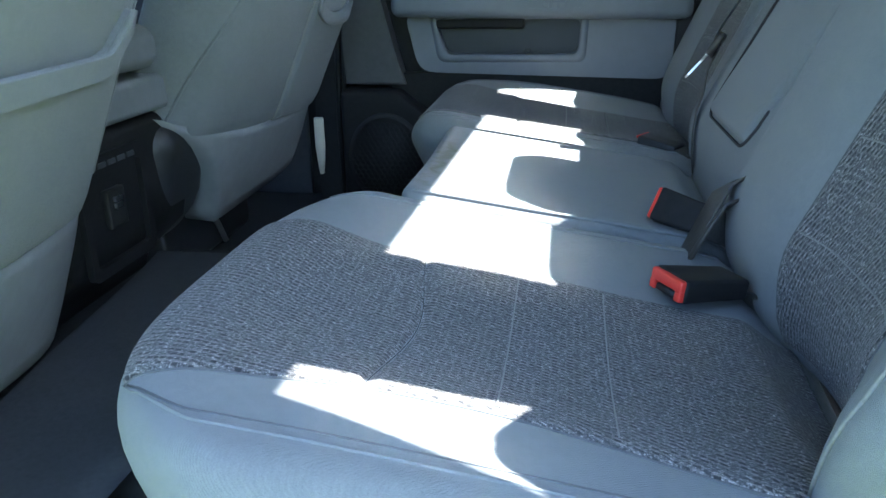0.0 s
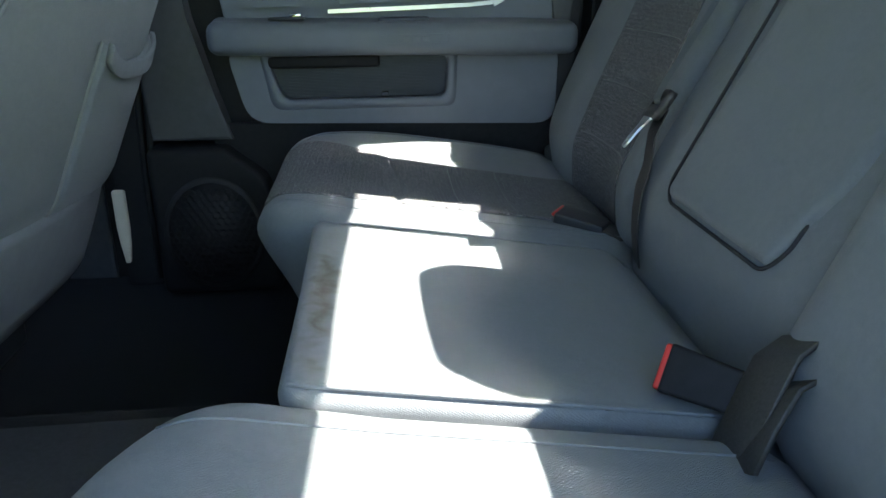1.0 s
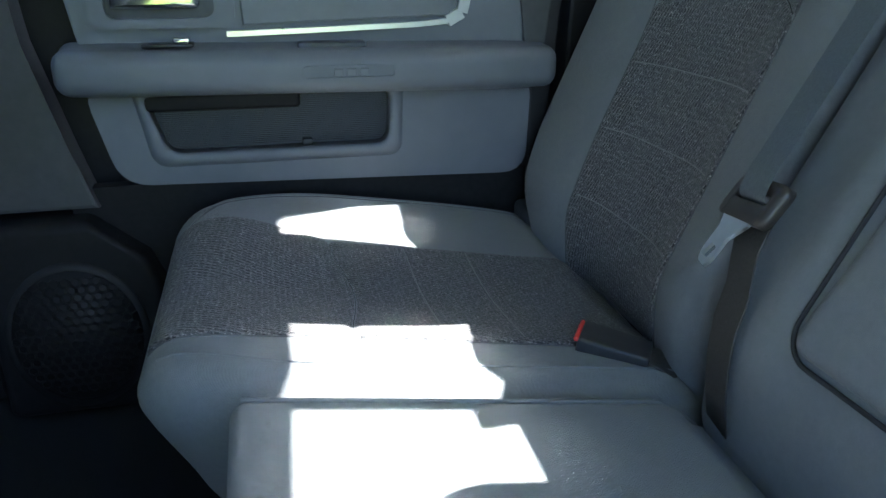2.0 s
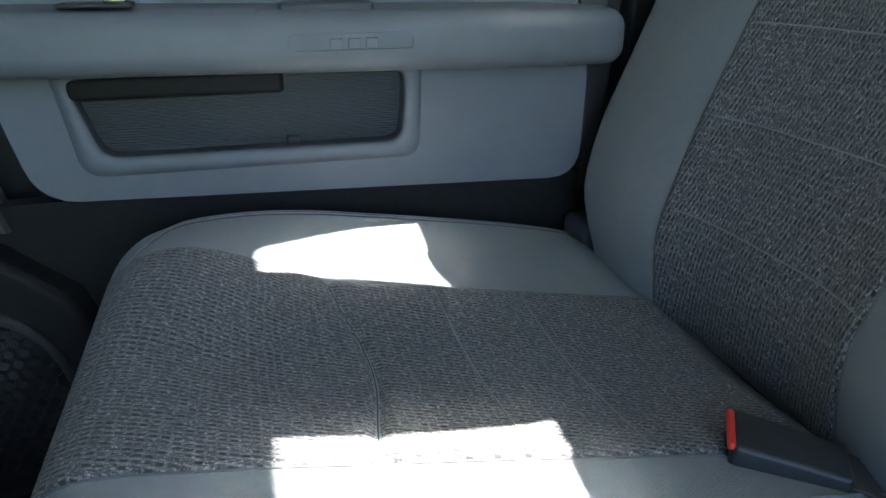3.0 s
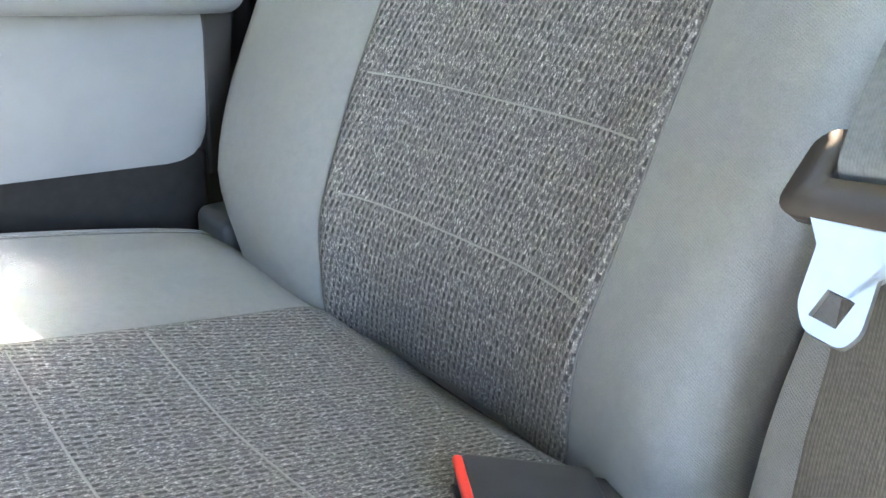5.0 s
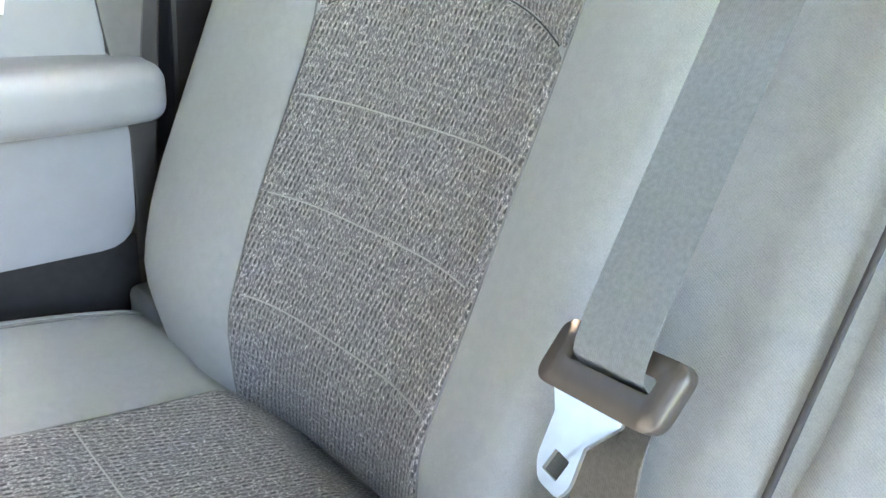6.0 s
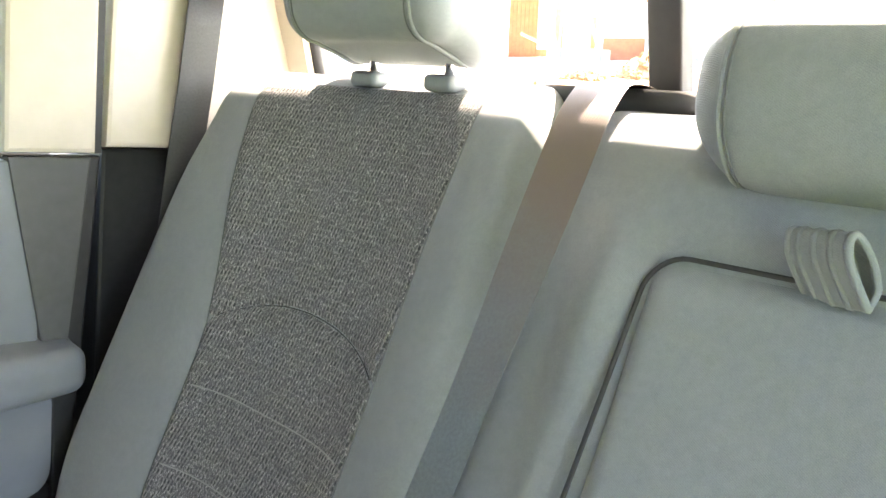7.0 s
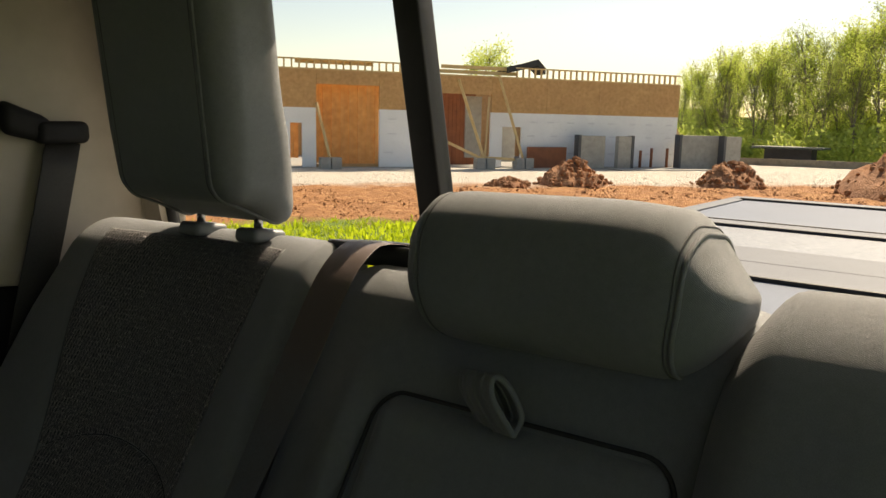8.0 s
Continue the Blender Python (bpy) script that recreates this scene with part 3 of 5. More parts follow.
# ---- headrests ----
def headrest(at, w, h, d, shape, label, posts, round_by=0.30, bench=0.945):
    th = thing("headrest", at, label, "headrest", "rear headrests")
    lo, hi, r = Vector((-d / 2, -w / 2, 0)), Vector((d / 2, w / 2, h)), min(d, h) * round_by
    pad = part("pad", rbox(bmesh.new(), lo, hi, r, (6, 10, 8), shape, 5), GREY_CLOTH, th)
    for y in (-w / 2 + 0.032, w / 2 - 0.032):
        bm = bmesh.new()
        tube(bm, [shape(rounded((x, y, z), lo, hi, r) + Vector((0.0008 * x / d, 0, 0.0008 * (z - h / 2) / h))) for x, z in round_rect(-d / 2, 0, d / 2, h, r, 8)], 0.0022, 6, True)
        part("piping", bm, GREY_CLOTH, pad, "welted side seam")
        bm = bmesh.new()
        loop = round_rect(-d / 2, 0, d / 2, h, r, 8)
        off = -0.006 if y > 0 else 0.006
        part("stitching", tube(bm, [shape(rounded((x, y + off, z), lo, hi, r) + Vector((0.0004 * x / d, 0, 0.0004 * (z - h / 2) / h))) for x, z in loop], 0.0009, 5, True), SEAM_GREY, pad)
    for y in posts:
        bm = bmesh.new()
        tube(bm, [(at[0] + 0.034, at[1] + y, bench - 0.03), (at[0] + 0.026, at[1] + y, at[2] + 0.06)], 0.006, 12)
        part("post", bm, CHROME, th, "chrome post")
        bm = bmesh.new()
        rbox(bm, Vector((at[0] + 0.010, at[1] + y - 0.022, bench - 0.012)), Vector((at[0] + 0.062, at[1] + y + 0.022, bench + 0.007)), 0.007)
        part("post_guide", bm, VINYL, th, "grey plastic post guide")
    return th


def outer_pad(at):
    def shape(p):
        x, y, z = p
        w = 0.93 + 0.07 * smoothstep(0.0, 0.10, z)
        drop = 0.026 * smoothstep(-0.01, 0.045, x) * smoothstep(0.08, 0.0, z)
        return Vector((at[0] + x - 0.22 * z - 0.018 * (1 - (y / 0.15) ** 2) * smoothstep(0.05, -0.03, x) + 0.016 * smoothstep(0.0, 0.05, x) * smoothstep(0.15, 0.0, z), at[1] + y * w, at[2] + z - drop))
    return shape


far_head_at, near_head_at, mid_head_at = (0.545, 1.700, 0.980), (0.548, 0.666, 0.958), (0.530, 1.162, 0.874)
headrest(far_head_at, 0.262, 0.31, 0.094, outer_pad(far_head_at), "tall grey cloth headrest raised on chrome posts", (-0.07, 0.05))
headrest(near_head_at, 0.248, 0.31, 0.108, outer_pad(near_head_at), "tall grey cloth headrest above near seat", (-0.06, 0.06))


def mid_pad(p):
    x, y, z = p
    return Vector((mid_head_at[0] + x + 0.02 * z, mid_head_at[1] + y * (0.93 + 0.07 * smoothstep(0, 0.07, z)), mid_head_at[2] + z - 0.008 * smoothstep(-0.04, -0.15, y) * smoothstep(0.05, 0.15, z) - 0.035 * smoothstep(-0.095, -0.155, y) * smoothstep(0.04, 0.138, z)))


headrest(mid_head_at, 0.308, 0.138, 0.140, mid_pad, "low grey cloth centre headrest pushed down", (), 0.40)




# ---- pull strap on the centre backrest ----
strap_loop = thing("pull_strap", (0.47, 1.19, 0.80), "grey cloth pull strap looped above the folded armrest", "strap")
bm = bmesh.new()
tip = centre_back(Vector((-0.050, 1.166, 0.816)))
wide_dir = Vector((0.40, 0.90, -0.10)).normalized()
out = (Vector((-0.86, 0, 0.50)) - wide_dir * Vector((-0.86, 0, 0.50)).dot(wide_dir)).normalized()
rise = wide_dir.cross(out)
rise = rise if rise.z > 0 else -rise
up_dir = (Vector((0.25, 0, 1)) - wide_dir * Vector((0.25, 0, 1)).dot(wide_dir)).normalized()
up_dir = (up_dir + out * 0.7).normalized()
pts = []
for k in range(29):
    a = -math.pi / 2 + 2 * math.pi * k / 28
    thin = 1 - 0.85 * max(0.0, -math.sin(a)) ** 1.3
    pts.append(tip + out * (0.015 + 0.017 * thin * math.cos(a)) + up_dir * (0.014 + 0.024 * math.sin(a)) + wide_dir * 0.018)
strap(bm, pts, [wide_dir] * 29, 0.044, 0.0035)
part("loop", bm, GREY_CLOTH, strap_loop)
for off in (-0.022, -0.010, 0.002, 0.014, 0.022):
    bm = bmesh.new()
    tube(bm, [p + wide_dir * off for p in pts], 0.0030 if abs(off) > 0.02 else 0.0032, 6)
    part("binding", bm, GREY_CLOTH, strap_loop, "ribbed strap edge")


# ---- seat belts and buckles ----
belt = thing("seat_belt", (0.47, 1.42, 0.70), "grey webbing seat belt with steel latch plate hanging on the bench", "seat belt")
latch = Matrix.Translation((0.300, 1.4135, 0.517)) @ Matrix.Rotation(radians(-11.5), 4, "Z") @ Matrix.Rotation(radians(-8.6), 4, "X") @ Matrix.Rotation(radians(31), 4, "Y") @ Matrix.Scale(0.945, 4)
turn_y = (latch.to_3x3() @ Vector((0, 1, 0))).normalized()
line = [Vector(p) for p in ((0.655, 1.420, 0.89), (0.645, 1.420, 0.920), (0.620, 1.420, 0.940), (0.598, 1.420, 0.951), (0.550, 1.420, 0.952), (0.522, 1.412, 0.942), (0.497, 1.408, 0.921), (0.481, 1.406, 0.898))]
across = [Vector((0, 1, 0))] * len(line)
hang, start = latch @ Vector((-0.011, 0.001, 0.026)), line[-1]
for k in range(1, 13):
    t = k / 12
    line.append(start.lerp(hang, t) + Vector((0.012 * math.sin(math.pi * t), 0.006 * math.sin(math.pi * t), 0)))
    across.append(Vector((0, 1, 0)).lerp(turn_y, smoothstep(0.1, 0.6, t)))
for d, z in ((-0.0095, 0.016), (-0.0085, 0.006), (-0.0055, 0.0), (0.003, -0.0035)):
    line.append(latch @ Vector((d, 0.001, z)))
    across.append(turn_y)
for _ in range(3):  # round off the bends
    line = [line[0]] + [line[k].lerp(line[k + 1], t) for k in range(len(line) - 1) for t in (0.25, 0.75)] + [line[-1]]
    across = [across[0]] + [across[k].lerp(across[k + 1], t) for k in range(len(across) - 1) for t in (0.25, 0.75)] + [across[-1]]
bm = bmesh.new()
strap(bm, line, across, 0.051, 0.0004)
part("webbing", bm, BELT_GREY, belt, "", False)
# lower run of the same belt; its shade is put into darker webbing
bm = bmesh.new()
low = [(0.302, 1.403, 0.514), (0.288, 1.402, 0.48), (0.284, 1.399, 0.44), (0.275, 1.397, 0.41), (0.272, 1.395, 0.38), (0.272, 1.393, 0.35), (0.277, 1.391, 0.31)]
strap(bm, low, [(0.15, 1.0, 0.0)] * len(low), 0.043, 0.0018)
part("lower_webbing", bm, BELT_DARK, belt, "lap webbing, its shade put into a darker webbing colour")
bm = bmesh.new()
def skewed(line):
    return [(y - 0.18 * z, z) for y, z in line]


ring, slot = skewed(round_rect(-0.046, -0.023, 0.046, 0.019, 0.010, 5)), skewed(round_rect(-0.032, -0.004, 0.032, 0.006, 0.003, 5))
ring_plate(bm, ring, slot, -0.0055, 0.0055, 0)
bmesh.ops.bevel(bm, geom=[e for e in bm.edges if e.verts[0].co.x * e.verts[1].co.x > 0 and len(e.link_faces) == 2 and e.calc_face_angle(0) > 1.0], offset=0.0042, segments=3, affect="EDGES", profile=0.5)
bm.transform(latch)
body = part("latch_body", bm, LATCH_GREY, belt, "grey-brown plastic latch plate")
body.modifiers.new("flat_faces", "WEIGHTED_NORMAL")
bm = bmesh.new()
tongue = soft([(0.036, -0.018), (0.030, -0.027), (0.021, -0.036), (0.019, -0.064), (0.012, -0.073), (-0.006, -0.073), (-0.011, -0.064), (-0.009, -0.036), (-0.014, -0.028), (-0.026, -0.022), (-0.026, -0.018)], 0.004, 3)
tongue = [(y + 0.28 * (z + 0.018), z) for y, z in tongue]
tongue = [tuple(Vector(tongue[k]).lerp(Vector(tongue[(k + 1) % len(tongue)]), t / 4)) for k in range(len(tongue)) for t in range(4)]
hole = []
for y, z in tongue:
    k = 1 / max(abs(y + 0.008) / 0.0065, abs(z + 0.060) / 0.0065, 1e-6)
    hole.append((-0.008 + (y + 0.008) * k, -0.060 + (z + 0.060) * k))
swing = latch @ Matrix.Rotation(radians(10), 4, "X") @ Matrix.Rotation(radians(8), 4, "Y")
ring_plate(bm, tongue, hole, -0.0016, 0.0016, 0, swing)
part("tongue", bm, STEEL, body, "bright steel tongue", False)
# guide on top of the bench
guide = thing("belt_guide", (0.60, 1.42, 0.935), "dark plastic belt guide on top of backrest", "belt guide")
bm = bmesh.new()
ring_plate(bm, round_rect(1.335, 0.572, 1.520, 0.690, 0.035, 6), round_rect(1.372, 0.612, 1.470, 0.655, 0.016, 6), 0.925, 0.948, 2)
bmesh.ops.bevel(bm, geom=[e for e in bm.edges if e.calc_face_angle(0) > 1.0], offset=0.006, segments=3, affect="EDGES", profile=0.5)
bm.transform(Matrix(((0, 1, 0, 0), (1, 0, 0, 0), (0, 0, 1, 0), (0, 0, 0, 1))))
part("guide_frame", bm, DARK_PLASTIC, guide)


def buckle(at, turn, tilt, label, upright=False, slim=False, size=1.0):
    """A belt buckle: black body, red release button in the slotted end, webbing stalk. Its slot looks along -x before turning."""
    m = Matrix.Translation(at) @ Matrix.Rotation(radians(turn), 4, "Z") @ Matrix.Rotation(radians(tilt), 4, "Y") @ Matrix.Scale(size, 4)
    if upright:
        m = m @ Matrix.Rotation(radians(62), 4, "X")
    th = thing("belt_buckle", at, label, "belt buckle", "rear belt buckles")
    def taper(p):
        k = smoothstep(0.0, 0.09, p.x)
        return m @ Vector((p.x, p.y * (1 - 0.12 * k), p.z * (1 - 0.1 * k)))
    part("body", rbox(bmesh.new(), Vector((0.002, -0.029, -0.0135)), Vector((0.092, 0.029, 0.0135)), 0.005, (3, 3, 2), taper, 2), DARK_PLASTIC if slim else BUCKLE_BLACK, th)
    bm = bmesh.new()
    rbox(bm, Vector((-0.003, -0.027, 0.006 if slim else -0.002)), Vector((0.004 if slim else 0.012, 0.027, 0.0125 if slim else 0.012)), 0.003, (1, 3, 1), None, 2)
    for y in () if slim else (-0.022, 0.022):
        rbox(bm, Vector((-0.003, y - 0.005, -0.012)), Vector((0.010, y + 0.005, 0.0)), 0.002, (1, 1, 1), None, 2)
    bm.transform(m)
    part("release_button", bm, RED, th, "red release button")
    bm = bmesh.new()
    box(bm, (-0.001, -0.016, -0.0105), (0.006, 0.016, -0.004))
    bm.transform(m)
    part("slot", bm, BLACK, th)
    bm = bmesh.new()
    pts = [m @ Vector((0.085 + 0.018 * k, 0, (0.004 - 0.002 * k * k) if slim else -0.002 - 0.004 * k * k)) for k in range(5)]
    strap(bm, pts, [m.to_3x3() @ Vector((0, 1, 0))] * 5, 0.04, 0.003)
    part("stalk", bm, BELT_DARK, th)
    return th


buckle((0.178, 1.036, 0.354), -36, 8, "black buckle with red button lying on centre cushion", True, False, 0.76)
buckle((0.163, 0.790, 0.344), 29, 8, "black buckle with red button lying beside near seat insert", False, False, 0.9)
buckle((0.205, 1.546, 0.331), -33, 9, "black buckle with red edge beside far seat insert", False, True, 0.84)
anchor = thing("belt_stalk", (0.27, 0.97, 0.33), "dark webbing stalk rising between cushion and backrest", "belt stalk")
bm = bmesh.new()
pts = [(0.200, 0.958, 0.300), (0.212, 0.963, 0.325), (0.228, 0.969, 0.360), (0.243, 0.974, 0.392), (0.268, 0.980, 0.405)]
strap(bm, pts, [(-0.25, 1.0, -0.5)] * 5, 0.052, 0.004)
part("webbing", bm, BELT_DARK, anchor)
bm = bmesh.new()
pts = [(0.205, 0.935, 0.315), (0.222, 0.945, 0.345), (0.240, 0.951, 0.375), (0.27, 0.958, 0.385)]
strap(bm, pts, [(-0.1, 1.0, -0.6)] * 4, 0.040, 0.004)
part("webbing", bm, BELT_DARK, anchor)

# belt on the rear pillar
pillar_belt = thing("shoulder_belt", (0.52, 2.03, 0.85), "black shoulder belt hanging from pillar anchor", "seat belt")
bm = bmesh.new()
strap(bm, [(0.523, 2.030, 1.052), (0.515, 2.028, 0.99), (0.506, 2.027, 0.92), (0.495, 2.028, 0.84), (0.484, 2.03, 0.74), (0.475, 2.04, 0.62)], [(1, 0, 0.05)] * 6, 0.054, 0.002)
part("webbing", bm, BELT_BLACK, pillar_belt)
bm = bmesh.new()
arm = Matrix.Translation((0.498, 2.032, 1.064)) @ Matrix.Rotation(radians(-8), 4, "Y")
rbox(bm, Vector((-0.018, -0.016, -0.017)), Vector((0.062, 0.014, 0.017)), 0.011, (3, 2, 2), lambda p: arm @ p, 3)
rbox(bm, Vector((-0.066, -0.010, -0.016)), Vector((0.006, 0.016, 0.024)), 0.013, (4, 2, 2), lambda p: arm @ Vector((p.x, p.y, p.z * (1 + 4 * abs(p.x)) + 0.30 * abs(p.x))), 3)
part("anchor_loop", bm, BUCKLE_BLACK, pillar_belt, "black plastic anchor loop")


# ---- cab shell ----
Y0, Y1 = 0.30, 2.14
FLOOR = 0.03


def glass_lean(p):
    return Vector((p.x - 0.33 * (p.z - 1.0) - 0.128 + 0.03 * (p.y - 1.65) - 0.15 * max(0.0, 0.9 - p.y) ** 2 - 0.08 * max(0.0, p.y - 1.5) ** 2, p.y, p.z))


structure("floor", box(bmesh.new(), (-1.7, Y0 - 0.12, FLOOR - 0.06), (0.95, Y1 + 0.05, FLOOR)), CARPET, "black carpeted cab floor", "floor")
structure("floor_raised", box(bmesh.new(), (-0.712, 0.41, FLOOR), (-0.03, 1.40, FLOOR + 0.10), 0.012), CARPET, "raised black carpeted rear footwell", "floor")
floor_mat = thing("floor_mat", (-0.35, 0.90, FLOOR + 0.10), "black carpet mat in the rear footwell", "floor mat")
part("mat", rbox(bmesh.new(), Vector((-0.700, 0.42, FLOOR + 0.100)), Vector((-0.06, 1.34, FLOOR + 0.114)), 0.006, (8, 10, 1), lambda p: p + Vector((0.15 * max(0.0, 1.34 - p.y) * (p.x < -0.4), 0, 0.004 * math.sin(p.y * 9) * math.sin(p.x * 7) + 0.004)), 2), MAT, floor_mat)
base = thing("storage_box", (0.1, 1.2, FLOOR), "dark storage box under the rear seats", "storage box")
part("box", box(bmesh.new(), (-0.02, 0.42, FLOOR), (0.36, 2.02, 0.20), 0.01), DARK_PLASTIC, base)

# outline of the rear glass: slanting sides, wide curves in the upper far corner
opening = soft([(2.006, 0.862), (2.000, 1.03), (1.962, 1.165), (1.900, 1.284), (1.70, 1.280), (0.75, 1.278), (0.490, 1.286), (0.424, 1.03), (0.420, 0.862)], 0.020, 5)


def spread(line, lo, hi):
    """The same number of points, pushed out to a rectangle."""
    out = []
    cx, cz = (lo[0] + hi[0]) / 2, (lo[1] + hi[1]) / 2
    for y, z in line:
        dy, dz = y - cx, z - cz
        k = min((hi[0] - cx) / max(1e-6, abs(dy)), (hi[1] - cz) / max(1e-6, abs(dz)))
        out.append((cx + dy * k, cz + dz * k))
    return out
bm = bmesh.new()
ring_plate(bm, spread(opening, (Y0, 0.84), (Y1 - 0.03, 1.445)), opening, 0.80, 0.84, 0)
structure("wall_rear", sheared(bm, glass_lean), BEIGE, "beige trim round the rear window", "wall")
structure("wall_rear_lower", box(bmesh.new(), (0.66, Y0, FLOOR), (0.86, Y1 - 0.03, 0.835)), DARK_PLASTIC, "dark lower rear wall behind the bench", "wall")
window = thing("window_1", (0.70, 1.215, 0.90), "rear sliding window with black divider bars", "window", "", "structure")
bm = bmesh.new()
ring_plate(bm, [(y + (0.012 if y > 1.2 else -0.012), z + (0.012 if z > 1.1 else -0.012)) for y, z in opening], [(y - (0.012 if y > 1.2 else -0.012), z - (0.012 if z > 1.1 else -0.012)) for y, z in opening], 0.812, 0.828, 0)
part("seal", sheared(bm, glass_lean), BLACK, window, "black rubber seal")
for y in (0.66, 1.428):
    part("divider_bar", sheared(box(bmesh.new(), (0.802, y - 0.019, 0.855), (0.832, y + 0.019, 1.31), 0.003), glass_lean), BLACK, window, "black divider bar")
for a, b in ((0.413, 0.655), (0.665, 1.423), (1.433, 2.004)):
    pane = part("pane", sheared(box(bmesh.new(), (0.818, a, 0.86), (0.822, b, 1.30)), glass_lean), GLASS, window, "", False)
    pane.visible_shadow = False

structure("ceiling", box(bmesh.new(), (-1.15, Y0 - 0.05, 1.43), (0.70, Y1 + 0.02, 1.47)), HEADLINER, "beige cloth headliner", "ceiling")


def side_plate(name, pts, lo, hi, material, label, category, bevel=0.006):
    return structure(name, plate(bmesh.new(), pts, lo, hi, 1, bevel), material, label, category)


side_plate("pillar_rear_far", [(0.390, 0.83), (0.76, 0.83), (0.76, 1.43), (0.42, 1.43)], 2.046, 2.15, BEIGE, "beige plastic rear pillar trim", "pillar", 0.006)
side_plate("pillar_rear_near", [(0.47, 0.83), (0.80, 0.83), (0.80, 1.43), (0.56, 1.43)], Y0 - 0.03, Y0 + 0.05, BEIGE, "beige plastic rear pillar trim", "pillar", 0.02)
side_plate("wall_corner_far", [(0.375, FLOOR), (0.80, FLOOR), (0.80, 0.826), (0.40, 0.826)], 2.08, 2.16, BUCKLE_BLACK, "black lower corner trim behind the door", "wall", 0.006)
side_plate("wall_corner_near", [(0.45, FLOOR), (0.80, FLOOR), (0.80, 0.826), (0.47, 0.826)], Y0 - 0.02, Y0 + 0.04, DARK_PLASTIC, "black lower corner trim", "wall")
side_plate("pillar_middle_near", [(-0.66, FLOOR), (-0.54, FLOOR), (-0.54, 1.43), (-0.66, 1.43)], Y0 - 0.04, Y0 + 0.03, BEIGE, "beige middle pillar", "pillar")
side_plate("sill_near", [(-0.6, FLOOR - 0.05), (0.45, FLOOR - 0.05), (0.45, FLOOR + 0.03), (-0.6, FLOOR + 0.03)], Y0 - 0.1, Y0, DARK_PLASTIC, "black door sill", "sill")
# unseen front doors, walled up to the roof to cut light in the cab
for a, b, nm in ((Y1, Y1 + 0.06, "far"), (Y0 - 0.06, Y0, "near")):
    side_plate("door_blind_" + nm, [(-1.70, FLOOR), (-0.66, FLOOR), (-0.66, 1.43), (-1.70, 1.43)], a, b, MID_PLASTIC, "unseen windowless front door wall added to keep light out", "door")
structure("wall_front", box(bmesh.new(), (-1.75, Y0 - 0.05, FLOOR), (-1.60, Y1 + 0.05, 0.90)), DARK_PLASTIC, "dark dashboard wall", "wall")
# unseen header, added and lowered so that less light enters from the front
structure("wall_light_block", box(bmesh.new(), (-1.30, Y0 - 0.05, 1.03), (-1.15, Y1 + 0.05, 1.47)), HEADLINER, "unseen deep header added to narrow the windscreen's light", "wall")
side_plate("wall_side_far", [(-0.70, FLOOR - 0.03), (0.90, FLOOR - 0.03), (0.90, 0.812), (-0.70, 0.812)], 2.152, 2.19, BLACK, "black door shell behind the trim", "wall")


# ---- far rear door ----
# its trim is written at the outer shell and set in to the bench's end
PLACE[0] = CAB @ Matrix.Translation((-0.006, -0.072, 0.050)) @ Matrix.Diagonal((0.92, 1.0, 0.93, 1.0))
door = thing("door_1", (0.0, 2.15, FLOOR), "closed grey plastic rear door with armrest and map pocket", "door", "", "structure")
PY = 2.107
pocket = soft([(0.098, 0.418), (0.105, 0.507), (-0.287, 0.509), (-0.257, 0.418)], 0.022)
bm = bmesh.new()
edge = soft([(0.345, 0.352), (0.350, 0.530), (-0.374, 0.532), (-0.335, 0.370)], 0.045)
ring_plate(bm, edge, pocket, PY, 2.135, 1)
lower = part("lower_panel", bm, DOOR_PLASTIC, door, "grey lower panel", False)
bm = bmesh.new()
mid = (-0.09, 0.462)
loft(bm, [(grown(pocket, 0.024, mid), PY + 0.003), (grown(pocket, 0.019, mid), PY - 0.003), (grown(pocket, 0.012, mid), PY - 0.006), (grown(pocket, 0.004, mid), PY - 0.005), (pocket, PY - 0.002), (pocket, PY + 0.034)])
part("pocket_lip", bm, DOOR_PLASTIC, lower)
bm = bmesh.new()
box(bm, (-0.30, PY + 0.028, 0.405), (0.12, PY + 0.034, 0.52))
for k in range(26):
    z = 0.421 + k * 0.0032
    box(bm, (-0.285, PY + 0.025, z), (0.108, PY + 0.0285, z + 0.0016))
part("pocket_back", bm, POCKET_BLUE, door, "dark blue-grey ribbed pocket back", False)
part("pocket_flap", rbox(bmesh.new(), Vector((-0.29, PY - 0.004, 0.484)), Vector((-0.045, PY + 0.022, 0.512)), 0.007, (4, 2, 2), None, 3), BUCKLE_BLACK, door, "charcoal pocket flap")
part("pocket_tab", box(bmesh.new(), (-0.045, PY + 0.012, 0.418), (-0.028, PY + 0.026, 0.428), 0.002), DARK_PLASTIC, door)


def arm_shape(p):
    x, y, z = p
    k = smoothstep(0.25, 0.42, x)
    return Vector((x, y + 0.012 * smoothstep(-0.30, -0.42, x) + 0.02 * k, z - 0.025 * (x + 0.05) * 0.6 + 0.008 * smoothstep(2.08, 2.13, y)))


rest = part("armrest", rbox(bmesh.new(), Vector((-0.402, 2.048, 0.512)), Vector((0.385, 2.135, 0.580)), 0.024, (24, 4, 3), arm_shape, 5), DOOR_PLASTIC, door, "padded grey vinyl armrest")
bm = bmesh.new()
ring_plate(bm, round_rect(-0.040, 0.534, 0.104, 0.556, 0.006, 3), round_rect(-0.036, 0.538, 0.100, 0.552, 0.004, 3), 2.0445, 2.052, 1)
badge = part("badge_frame", bm, DOOR_PLASTIC, rest, "moulded badge frame", False)
bm = bmesh.new()
for k in range(3):
    box(bm, (0.006 + 0.020 * k, 2.0455, 0.5395), (0.020 + 0.020 * k, 2.050, 0.5505), 0.001)
